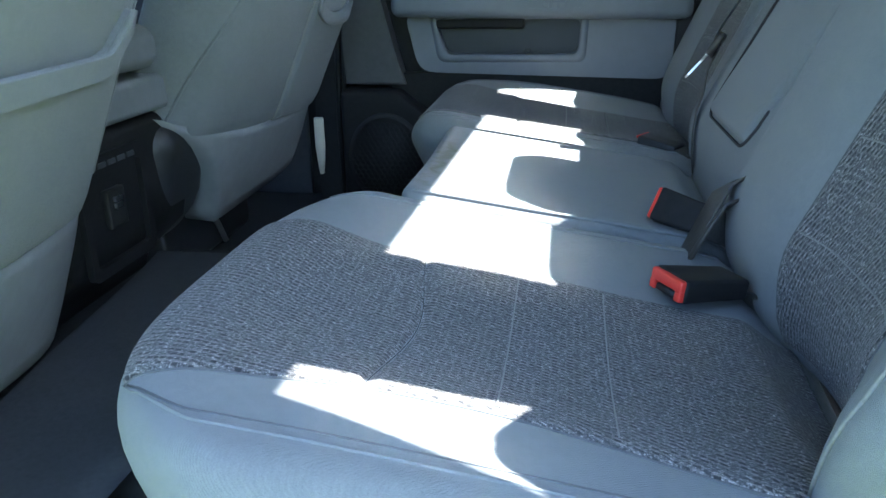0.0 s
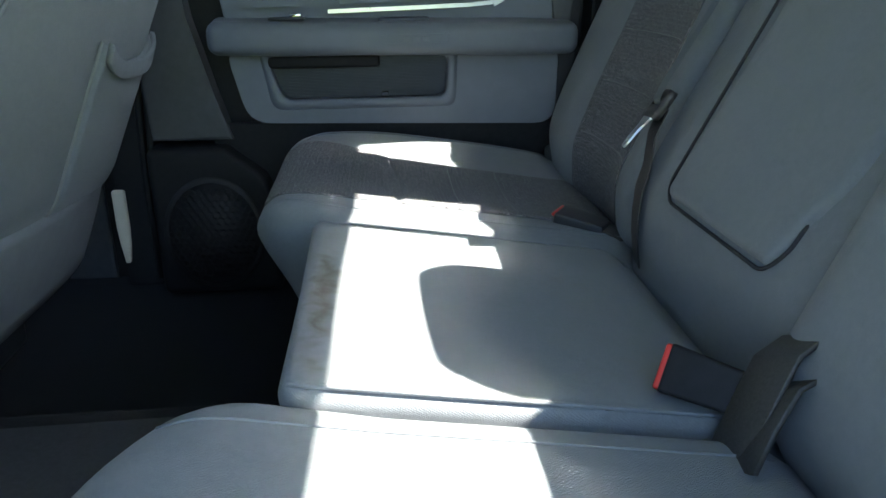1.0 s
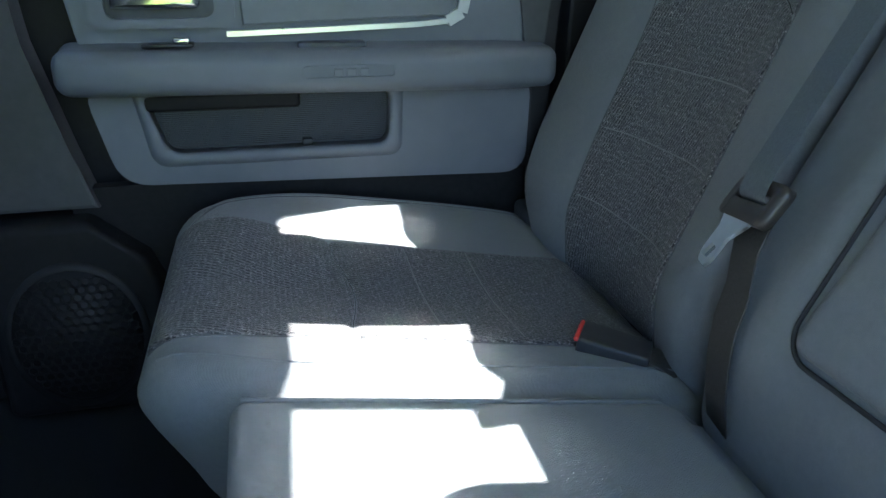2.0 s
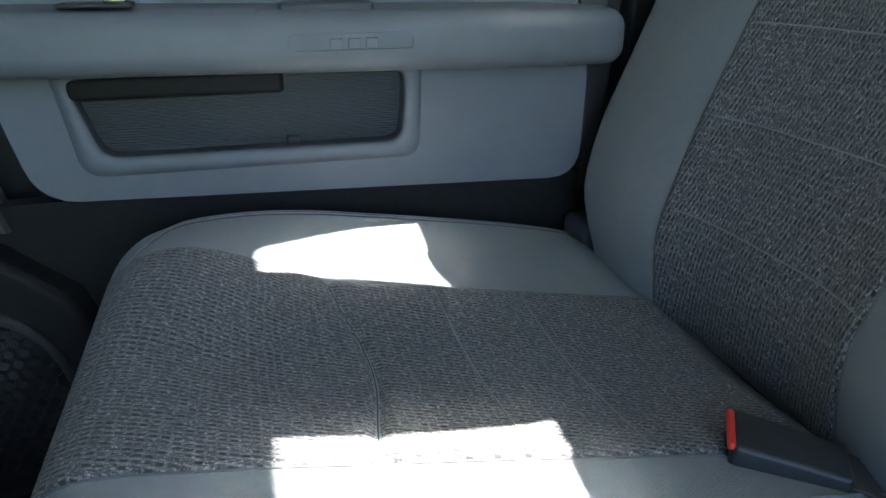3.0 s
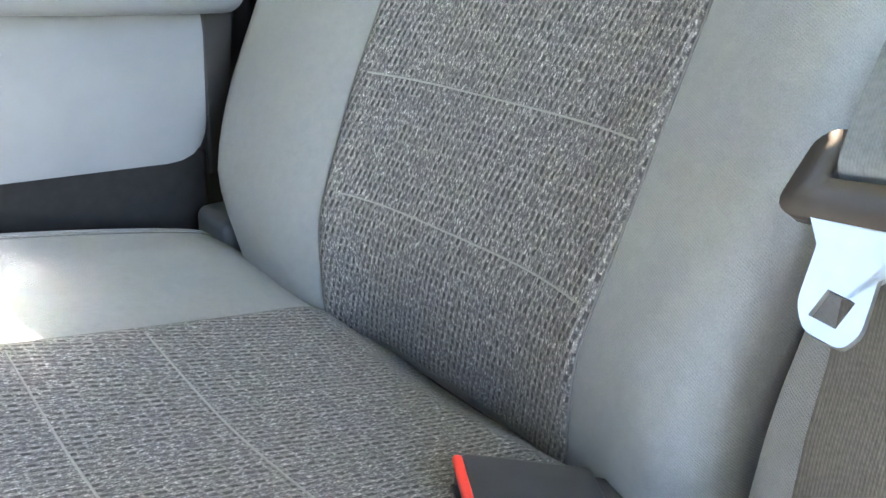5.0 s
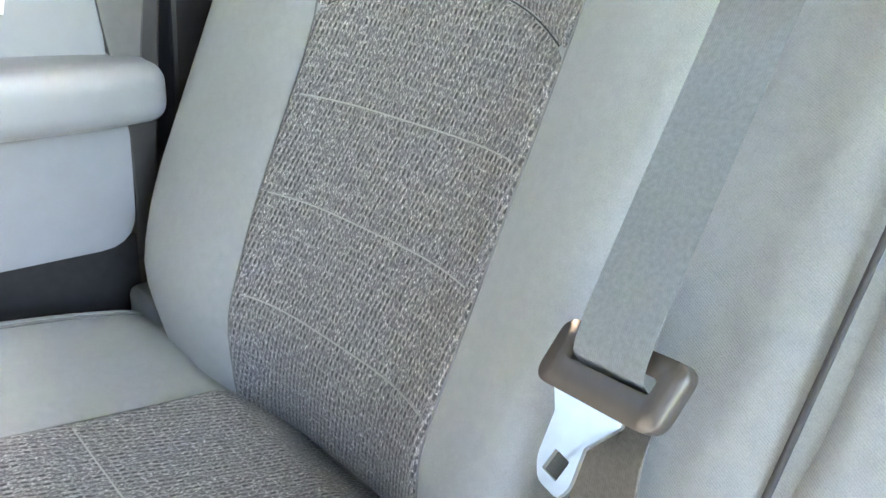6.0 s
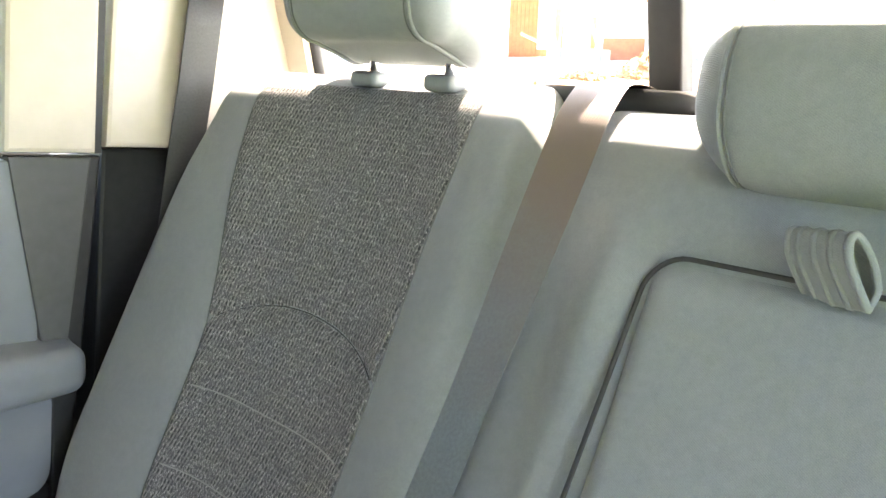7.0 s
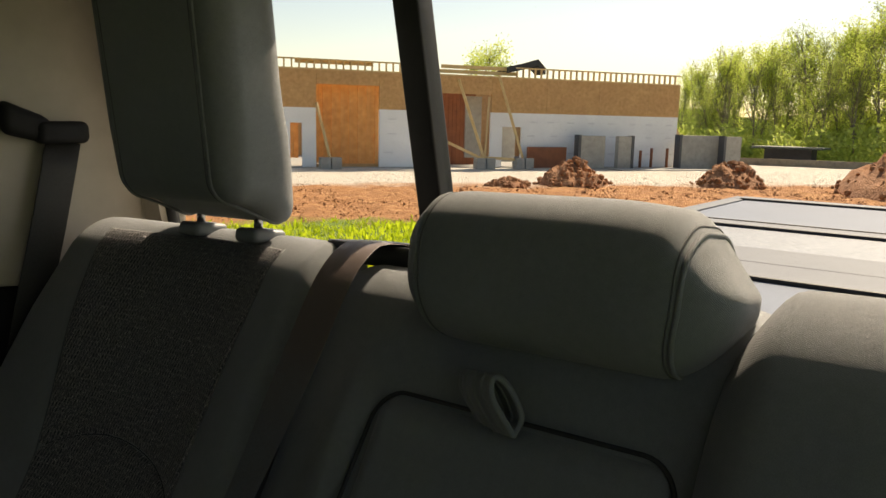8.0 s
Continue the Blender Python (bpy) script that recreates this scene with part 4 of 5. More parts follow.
part("badge_mark", bm, VINYL, badge, "raised plain marks", False)
part("pull_cup", box(bmesh.new(), (-0.045, 2.078, 0.560), (0.062, 2.112, 0.587), 0.004), MID_PLASTIC, door, "dark pull cup")
bm = bmesh.new()
rbox(bm, Vector((-0.272, 2.066, 0.586)), Vector((-0.198, 2.098, 0.591)), 0.002, (2, 1, 1), None, 2)
switch = part("window_switch", bm, DARK_PLASTIC, door, "dark switch plate")
part("switch_lever", rbox(bmesh.new(), Vector((-0.228, 2.072, 0.590)), Vector((-0.203, 2.090, 0.599)), 0.003, (1, 1, 1), None, 2), CHROME, switch, "chrome window switch")
bm = bmesh.new()
plate(bm, [(-0.365, 0.566), (0.335, 0.560), (0.330, 0.82), (-0.405, 0.82)], 2.112, 2.15, 1, 0.004)
upper = part("upper_panel", bm, DOOR_PLASTIC, door, "grey upper panel", False)
part("upper_inset", plate(bmesh.new(), [(-0.125, 0.612), (0.205, 0.622), (0.215, 0.74), (-0.13, 0.74)], 2.104, 2.116, 1, 0.003), VINYL, upper, "darker cloth inset", False)
bm = bmesh.new()
trim = [(-0.150, 0.600), (0.0, 0.604), (0.15, 0.609), (0.200, 0.613), (0.224, 0.626), (0.232, 0.66), (0.236, 0.73)]
for k in range(len(trim) - 1):
    (x0, z0), (x1, z1) = trim[k], trim[k + 1]
    t = Vector((x1 - x0, 0, z1 - z0))
    n = Vector((-t.z, 0, t.x)).normalized() * (0.004 if k < 3 else 0.009)
    a, b = Vector((x0, 2.099, z0)), Vector((x1, 2.099, z1))
    quad = [a - n, b - n, b + n, a + n]
    vs = [bm.verts.new(q) for q in quad] + [bm.verts.new(q + Vector((0, 0.014, 0))) for q in quad]
    for f in ((0, 1, 2, 3), (7, 6, 5, 4), (0, 4, 5, 1), (1, 5, 6, 2), (2, 6, 7, 3), (3, 7, 4, 0)):
        bm.faces.new([vs[i] for i in f])
part("chrome_trim", bm, STEEL, upper, "bright chrome trim strip", False)
bm = bmesh.new()
ring_plate(bm, round_rect(-0.345, 0.610, -0.135, 0.700, 0.02), round_rect(-0.322, 0.624, -0.165, 0.690, 0.016), 2.098, 2.114, 1)
part("handle_bezel", bm, DOOR_PLASTIC, upper, "grey handle bezel", False)
part("handle_cup", box(bmesh.new(), (-0.325, 2.109, 0.622), (-0.162, 2.113, 0.692)), MID_PLASTIC, upper, "", False)
part("door_handle", rbox(bmesh.new(), Vector((-0.315, 2.088, 0.638)), Vector((-0.185, 2.108, 0.674)), 0.008, (5, 2, 2), lambda p: Vector((p.x, p.y + 0.25 * (p.x + 0.25) ** 2 * 4, p.z)), 3), CHROME, upper, "chrome door handle")
part("rear_edge", plate(bmesh.new(), [(0.352, 0.33), (0.374, 0.33), (0.424, 0.826), (0.352, 0.826)], 2.118, 2.15, 1, 0.004), BLACK, door, "black weather seal", False)
part("rear_panel", plate(bmesh.new(), [(0.338, 0.566), (0.372, 0.566), (0.406, 0.826), (0.300, 0.826)], 2.108, 2.13, 1, 0.003), TRIM_GREY, door, "slate rear edge panel", False)
part("kick_panel", plate(bmesh.new(), [(-0.42, FLOOR + 0.01), (0.352, FLOOR + 0.01), (0.352, 0.358), (-0.31, 0.366), (-0.42, 0.366)], 2.122, 2.15, 1, 0.004), BUCKLE_BLACK, door, "black lower door panel", False)
bm = bmesh.new()
ring_plate(bm, [(0.425, 0.83), (0.445, 1.43), (-0.62, 1.43), (-0.62, 0.83)], [(0.35, 0.83), (0.37, 1.39), (-0.56, 1.39), (-0.42, 0.83)], 2.12, 2.15, 1)
part("window_frame", bm, BLACK, door, "black window frame", False)
part("rear_frame", plate(bmesh.new(), [(0.292, 0.832), (0.408, 0.832), (0.425, 1.42), (0.31, 1.42)], 2.100, 2.125, 1, 0.006), BEIGE, door, "beige rear window frame trim", False)
part("window_pane", plate(bmesh.new(), [(0.36, 0.81), (0.38, 1.40), (-0.57, 1.40), (-0.43, 0.81)], 2.132, 2.136, 1), DARK_GLASS, door, "dark privacy glass", False)

# front lower part of the door opening with its loudspeaker
PLACE[0] = CAB @ Matrix.Translation((-0.006, -0.060, 0.0))
door_front = thing("speaker_panel", (-0.40, 2.10, FLOOR), "dark moulded lower panel with round speaker grille", "trim panel")
part("upper_trim", plate(bmesh.new(), [(-0.505, 0.362), (-0.345, 0.362), (-0.372, 0.45), (-0.41, 0.60), (-0.43, 0.82), (-0.53, 0.82)], 2.095, 2.15, 1, 0.006), TRIM_GREY, door_front, "slate grey upper trim", False)
part("moulding", rbox(bmesh.new(), Vector((-0.515, 2.060, FLOOR + 0.01)), Vector((-0.265, 2.15, 0.352)), 0.016, (6, 2, 6), lambda p: Vector((p.x - 0.09 * smoothstep(0.26, 0.36, p.z) * smoothstep(-0.45, -0.26, p.x), p.y, p.z)), 4), BUCKLE_BLACK, door_front)
bm = bmesh.new()
for r0, r1, y in ((0.094, 0.104, 2.054), (0.0, 0.094, 2.0575)):
    n = 40
    rim = [[bm.verts.new((-0.395 + r * 0.98 * math.cos(2 * math.pi * k / n), y + dy, 0.175 + r * 1.15 * math.sin(2 * math.pi * k / n))) for k in range(n)] for r, dy in ((max(r0, 0.001), 0), (r1, 0), (r1, 0.008))]
    for a, b in zip(rim, rim[1:]):
        for k in range(n):
            bm.faces.new((a[k], a[(k + 1) % n], b[(k + 1) % n], b[k]))
grille = part("speaker_grille", bm, BLACK, door_front, "black round speaker grille")
bm = bmesh.new()
for i in range(-6, 7):
    for j in range(-7, 8):
        x, z = i * 0.0145 + (0.00725 if j % 2 else 0), j * 0.0126
        if (x / 0.088) ** 2 + (z / 0.102) ** 2 < 1:
            hexa = [(-0.395 + x + 0.0075 * math.cos(math.pi / 6 + k * math.pi / 3), 0.175 + z + 0.0075 * math.sin(math.pi / 6 + k * math.pi / 3)) for k in range(6)]
            small = [(-0.395 + x + 0.0063 * math.cos(math.pi / 6 + k * math.pi / 3), 0.175 + z + 0.0063 * math.sin(math.pi / 6 + k * math.pi / 3)) for k in range(6)]
            ring_plate(bm, hexa, small, 2.0545, 2.0575, 1)
part("honeycomb", bm, BLACK, grille, "", False)
PLACE[0] = CAB
side_plate("pillar_middle_far", [(-0.62, FLOOR), (-0.53, FLOOR), (-0.515, 0.82), (-0.44, 1.43), (-0.62, 1.43)], 2.09, 2.15, BLACK, "black middle pillar with door seals", "pillar")
for x in (-0.545, -0.527):
    bm = bmesh.new()
    tube(bm, [(x, 2.085, FLOOR + 0.02), (x - 0.004, 2.083, 0.25), (x + 0.006, 2.083, 0.55), (x + 0.02, 2.085, 0.82), (x + 0.09, 2.088, 1.40)], 0.008, 8)
    structure("trim_seal", bm, BLACK, "black rubber door seal", "seal", True)
# the strip's lit brightness is put into its pale cream colour
strip = thing("lit_strip", (-0.56, 1.9, FLOOR), "trim strip by the front seat, its lit look put into pale cream", "sill")
part("plate", rbox(bmesh.new(), Vector((-0.560, 1.893, 0.155)), Vector((-0.536, 1.907, 0.300)), 0.005, (1, 1, 4), lambda p: Vector((-0.548 + (p.x + 0.548) * (1 - 0.6 * smoothstep(0.22, 0.155, p.z)), p.y, p.z)), 2), LIT_CREAM, strip)


# ---- front seats, seen from behind ----
def front_seat(y0, y1, side, label):
    """side: +1 where the outer edge lies at the larger y."""
    yc, half = (y0 + y1) / 2, (y1 - y0) / 2
    lo, hi = Vector((-0.14, y0, 0.335)), Vector((0.0, y1, 1.02))

    def plane(y, z):
        return -0.545 + 0.45 * (z - 0.37) - 0.10 * smoothstep(0.62, 1.1, z) + 0.15 * (y - (1.38 if side > 0 else 1.02)) * side

    def shape(p):
        d, y, z = p
        w = 1 - 0.05 * smoothstep(0.75, 1.02, z)
        e = abs(y - yc) / half
        return Vector((plane(y, z) + d - 0.05 * e ** 4, yc + (y - yc) * w, z))

    th = thing("front_seat", (-0.75, yc, FLOOR), label, "car seat", "front seats")
    part("backrest", rbox(bmesh.new(), lo, hi, 0.05, (4, 14, 14), shape, 4), GREY_CLOTH, th)
    inner = y0 if side > 0 else y1
    # hard lower shell with a pointed inner corner
    bm = bmesh.new()
    n, low = 16, []
    for k in range(n + 1):
        v = k / n
        rows = []
        for j in range(9):
            h = j / 8
            zt = (0.347 + 0.066 * (1 - v) ** 4 + 0.040 * v ** 2.5) if side > 0 else 0.350 + 0.02 * v
            zb = (0.178 + 0.062 * v) if side > 0 else 0.160 + 0.075 * v ** 1.3
            first = (0.157 - 0.179 * h + 0.15 * h * (1 - h)) if side > 0 else 0.028 + 0.03 * h - 0.06 * h * (1 - h)
            y = inner + side * (first + (2 * half + 0.008 - first) * v)
            z = zb + (zt - zb) * h
            rows.append(Vector((plane(y, z) - 0.05 * min(1.0, abs(y - yc) / half) ** 4 + 0.006 - 0.01 * h * h, y, z)))
        low.append(rows)
    fr = [[bm.verts.new(p) for p in r] for r in low]
    bk = [[bm.verts.new(p + Vector((-0.10, 0, 0.01))) for p in r] for r in low]
    for a in range(n):
        for j in range(8):
            bm.faces.new((fr[a][j], fr[a + 1][j], fr[a + 1][j + 1], fr[a][j + 1]))
            bm.faces.new((bk[a][j], bk[a][j + 1], bk[a + 1][j + 1], bk[a + 1][j]))
        bm.faces.new((fr[a][0], bk[a][0], bk[a + 1][0], fr[a + 1][0]))
        bm.faces.new((fr[a][8], fr[a + 1][8], bk[a + 1][8], bk[a][8]))
    for a in (0, n):
        for j in range(8):
            bm.faces.new((fr[a][j], fr[a][j + 1], bk[a][j + 1], bk[a][j]))
    part("lower_cover", bm, PALE_VINYL, th, "pale grey lower seat cover")
    # seat-back pocket, its mouth sagging between raised ends
    a, b = (1.545, 1.782) if side > 0 else (0.895, 0.475)
    def where(u, v):
        mouth = (0.562 + 0.035 * abs(2 * u - 1) ** 3) if side > 0 else 0.560 + 0.045 * smoothstep(0.16, 0.0, u)
        z = 0.352 + (mouth - 0.352) * v
        return shape(rounded((0.0, a + (b - a) * u, z), lo, hi, 0.05)), Vector((0.9, 0, 0.1)).normalized()
    part("map_pocket", patch(bmesh.new(), where, 14, 10, (abs(b - a), 0.21), 0.011, 0.002), GREY_CLOTH, th, "grey cloth map pocket")
    bm = bmesh.new()
    edge = [where(0.02 + 0.96 * k / 24, 1.0)[0] + Vector((0.009, 0, -0.012)) for k in range(25)]
    strap(bm, edge, [Vector((0.35, 0, 1))] * 25, 0.026, 0.007)
    part("pocket_hem", bm, GREY_CLOTH, th, "elastic pocket hem")
    bm = bmesh.new()
    tube(bm, [where(0.0, k / 16)[0] + Vector((0.002, 0, 0)) for k in range(17)], 0.0022, 6)
    part("pocket_seam", bm, THREAD, th, "pale stitched pocket seam")
    bm = bmesh.new()
    welt = [(1.247 + 0.38 * (z - 0.41), z) if side > 0 else (0.95, z) for z in [0.40 + 0.028 * k for k in range(21)]]
    tube(bm, [shape(rounded((-0.002, y, z), lo, hi, 0.05)) for y, z in welt], 0.0030, 6)
    part("side_welt", bm, GREY_CLOTH, th)
    # cushion ahead of the back, and its dark slides
    part("cushion", rbox(bmesh.new(), Vector((-1.16, y0 + 0.02, 0.22)), Vector((-0.66, y1 - 0.02, 0.38)), 0.05, (6, 6, 2), None, 3), GREY_CLOTH, th)
    part("seat_frame", box(bmesh.new(), (-1.12, y0 + 0.07, FLOOR + 0.05), (-0.68, y1 - 0.07, 0.23), 0.01), DARK_PLASTIC, th)
    for y in (y0 + 0.08, y1 - 0.08):
        part("slide_rail", box(bmesh.new(), (-1.15, y - 0.02, FLOOR), (-0.74, y + 0.02, FLOOR + 0.05), 0.004), BLACK, th)
    if side > 0:
        part("hinge_cover", rbox(bmesh.new(), Vector((-0.76, y0 - 0.045, 0.155)), Vector((-0.606, y0 + 0.140, 0.400)), 0.045, (3, 3, 5), lambda p: Vector((p.x + 0.22 * (p.z - 0.30) - 0.05 * smoothstep(0.26, 0.15, p.z), p.y, p.z)), 4), DARK_PLASTIC, th, "charcoal hinge cover")
        bm = bmesh.new()
        tube(bm, [(-0.66, y0 + 0.22, 0.19), (-0.645, y0 + 0.225, 0.15), (-0.64, y0 + 0.24, 0.11)], 0.006, 8)
        part("adjuster_bar", bm, STEEL, th, "bright steel bar")
    return th


front_seat(1.265, 1.80, 1, "grey cloth front seat with map pocket, passenger side")
front_seat(0.44, 1.00, -1, "grey cloth front seat with map pocket, driver side")

bracket = thing("seat_bracket", (0.31, 2.0, 0.20), "small slate bracket between cushion and backrest by the door", "bracket")
part("cover", rbox(bmesh.new(), Vector((0.290, 1.960, 0.20)), Vector((0.345, 2.030, 0.335)), 0.012, (2, 2, 3), None, 3), MID_PLASTIC, bracket)

# centre console
console = thing("centre_console", (-0.75, 1.15, FLOOR), "black centre console with grey lid and power outlet panel", "console")
part("body", rbox(bmesh.new(), Vector((-1.15, 0.985, FLOOR)), Vector((-0.615, 1.33, 0.425)), 0.02, (4, 4, 10), lambda p: Vector((p.x - 0.10 * smoothstep(0.25, 0.13, p.z) * (p.x > -0.8), p.y, p.z)), 3), BUCKLE_BLACK, console)
part("lower_lid", rbox(bmesh.new(), Vector((-1.12, 1.0, 0.43)), Vector((-0.60, 1.31, 0.487)), 0.012, (4, 4, 2), None, 3), VINYL, console, "grey vinyl bin")
part("upper_lid", rbox(bmesh.new(), Vector((-1.12, 1.0, 0.495)), Vector((-0.605, 1.30, 0.565)), 0.03, (4, 4, 2), None, 4), VINYL, console, "padded grey vinyl lid")
bm = bmesh.new()
ring_plate(bm, round_rect(1.005, 0.215, 1.185, 0.395, 0.012, 3), round_rect(1.020, 0.232, 1.170, 0.372, 0.008, 3), -0.616, -0.606, 0)
panel = part("outlet_panel", bm, BUCKLE_BLACK, console, "dark raised panel frame", False)
bm = bmesh.new()
box(bm, (-0.617, 1.066, 0.280), (-0.604, 1.112, 0.340), 0.004)
socket = part("power_outlet", bm, BLACK, panel, "black power outlet", False)
bm = bmesh.new()
for z in (0.315, 0.325):
    box(bm, (-0.6035, 1.078, z - 0.004), (-0.599, 1.096, z + 0.003))
part("outlet_contact", bm, STEEL, socket, "bright contacts", False)
# light caught by the slats is put into a lighter plastic
for k in range(5):
    part("vent_slat", box(bmesh.new(), (-0.616, 1.03 + 0.026 * k, 0.376), (-0.604, 1.05 + 0.026 * k, 0.384), 0.001), MID_PLASTIC, panel, "", False)


# ---- outside: level ground, building site, trees ----
PLACE[0] = Matrix.Identity(4)


def ground_material():
    """Grass by the truck, then red-brown soil, then pale gravel, with ragged borders."""
    n = Nodes("site_ground")
    co = n.coords("Object")
    sep = n.add("SeparateXYZ", {"Vector": co})
    q = n.math("ADD", n.math("MULTIPLY", sep.outputs[0], 0.62), n.math("MULTIPLY", sep.outputs[1], 0.78))
    ragged = n.math("ADD", q, n.math("MULTIPLY", n.math("SUBTRACT", n.noise(0.5, 6.0, 0.7), 0.5), 5.0))
    soil = n.ramp(n.noise(2.2, 8.0, 0.7), [(0.3, (0.25, 0.100, 0.034)), (0.52, (0.46, 0.205, 0.075)), (0.72, (0.64, 0.35, 0.155))])
    gravel = n.ramp(n.noise(9.0, 8.0, 0.75), [(0.3, (0.46, 0.41, 0.34)), (0.7, (0.80, 0.75, 0.66))])
    green = n.ramp(n.noise(6.0, 6.0, 0.7), [(0.3, (0.10, 0.17, 0.015)), (0.7, (0.22, 0.32, 0.035))])
    a = n.ramp(n.math("MULTIPLY", n.math("SUBTRACT", ragged, 12.6), 0.8), [(0.0, (0, 0, 0)), (1.0, (1, 1, 1))])
    b = n.ramp(n.math("MULTIPLY", n.math("SUBTRACT", ragged, 20.2), 0.6), [(0.0, (0, 0, 0)), (1.0, (1, 1, 1))])
    c = n.ramp(n.math("MULTIPLY", n.math("SUBTRACT", ragged, 46.0), 0.2), [(0.0, (0, 0, 0)), (1.0, (1, 1, 1))])
    col = n.mix(c, n.mix(b, n.mix(a, green, soil), gravel), green)
    return n.done(col, 0.95, 0.0, n.bump(n.noise(5.0, 9.0, 0.75), 0.9, 0.15))


SOIL = mottled("red_soil", (0.20, 0.080, 0.032), (0.46, 0.22, 0.11), 3.0, 0.95, 9.0, 1.0, 0.1, 0.0, 1.2)
OSB = mottled("strand_board", (0.40, 0.215, 0.09), (0.60, 0.36, 0.17), 8.0, 0.8, 60.0, 0.3, 0.01, 0.0, 1.0)
WRAP = mottled("white_house_wrap", (0.70, 0.72, 0.76), (0.80, 0.82, 0.85), 1.5, 0.6, 30.0, 0.15, 0.01, 0.0, 0.7)
WRAP_PRINT = mottled("faint_print", (0.60, 0.62, 0.67), (0.64, 0.66, 0.70), 3.0, 0.7)
LUMBER = mottled("new_lumber", (0.52, 0.36, 0.17), (0.68, 0.50, 0.27), 4.0, 0.75, 50.0, 0.2, 0.01)
CEDAR = mottled("orange_timber", (0.60, 0.25, 0.070), (0.82, 0.42, 0.155), 4.0, 0.75, 50.0, 0.2, 0.01)
RED_TIMBER = mottled("red_brown_timber", (0.20, 0.07, 0.035), (0.30, 0.11, 0.055), 4.0, 0.8)
CONCRETE = mottled("grey_concrete", (0.27, 0.26, 0.24), (0.38, 0.37, 0.34), 3.0, 0.9, 40.0, 0.4, 0.02)
TARP = mottled("black_roofing", (0.02, 0.02, 0.022), (0.05, 0.05, 0.053), 2.0, 0.7)
BARK = mottled("grey_bark", (0.17, 0.145, 0.11), (0.30, 0.26, 0.20), 3.0, 0.9, 20.0, 0.6, 0.03)


def leaf_material(name, a, b):
    n = Nodes(name)
    col = n.ramp(n.add("NewGeometry").outputs["Random Per Island"], [(0.0, a), (1.0, b)])
    n.done(col, 0.5, 0.0)
    glow = n.add("BsdfTranslucent", {"Color": col})
    both = n.add("MixShader", {0: 0.6, 1: n.bsdf.outputs[0], 2: glow.outputs[0]})
    n.tree.links.new(both.outputs[0], n.tree.nodes["Material Output"].inputs["Surface"])
    return n.mat


LEAF = leaf_material("spring_leaf", (0.35, 0.44, 0.085), (0.63, 0.69, 0.20))
LEAF_DEEP = leaf_material("deeper_leaf", (0.20, 0.27, 0.05), (0.40, 0.46, 0.12))
GRASS = leaf_material("spring_grass", (0.34, 0.44, 0.02), (0.62, 0.70, 0.06))


def ground_sheet():
    bm = bmesh.new()
    xs = [-2500, -300, -60, -12, 0] + [2 + k * 0.55 for k in range(72)] + [46, 60, 90, 150, 400, 2500]
    ys = [-2500, -300, -60, -20, -8] + [-5 + k * 0.55 for k in range(64)] + [34, 42, 60, 100, 300, 2500]
    grid = []
    for x in xs:
        row = []
        for y in ys:
            z = 0.0
            q = 0.62 * x + 0.78 * y
            if 2 < x < 42 and -5 < y < 31:
                soil = smoothstep(12, 14, q) * (1 - 0.75 * smoothstep(19.5, 22, q))
                z = 0.10 * soil * noise.fractal((x * 0.9, y * 0.9, 0), 1.0, 2.0, 4) + 0.05 * soil * noise.noise((x * 2.3, y * 2.3, 5))
            row.append(bm.verts.new((x, y, z)))
        grid.append(row)
    for i in range(len(xs) - 1):
        for j in range(len(ys) - 1):
            bm.faces.new((grid[i][j], grid[i + 1][j], grid[i + 1][j + 1], grid[i][j + 1]))
    return structure("ground", bm, ground_material(), "site ground of grass, red soil and pale gravel", "ground", True)


ground_sheet()


def grass_strip():
    """Tufts of grass between truck and soil."""
    rnd = random.Random(4)
    verts, faces = [], []
    for _ in range(22000):
        x, y = rnd.uniform(4.5, 13.5), rnd.uniform(2.5, 13.0)
        q = 0.62 * x + 0.78 * y + rnd.gauss(0, 0.35)
        if not 7.5 < q < 12.9:
            continue
        h, a, w = rnd.uniform(0.04, 0.11) * (1.0 + 0.8 * noise.noise((x * 1.3, y * 1.3, 2))), rnd.uniform(0, 6.28), rnd.uniform(0.012, 0.035)
        c, s = math.cos(a) * w, math.sin(a) * w
        dx, dy = rnd.uniform(-0.06, 0.06), rnd.uniform(-0.06, 0.06)
        k = len(verts)
        verts += [(x - c, y - s, -0.01), (x + c, y + s, -0.01), (x + dx * 0.4 + c * 0.6, y + dy * 0.4 + s * 0.6, h * 0.6), (x + dx, y + dy, h)]
        faces += [(k, k + 1, k + 2), (k, k + 2, k + 3)]
    me = bpy.data.meshes.new("grass")
    me.from_pydata(verts, [], faces)
    me.materials.append(GRASS)
    return tagged(new("grass", me), "bright spring grass beside the truck", "grass", kind="stuff")


grass_strip()


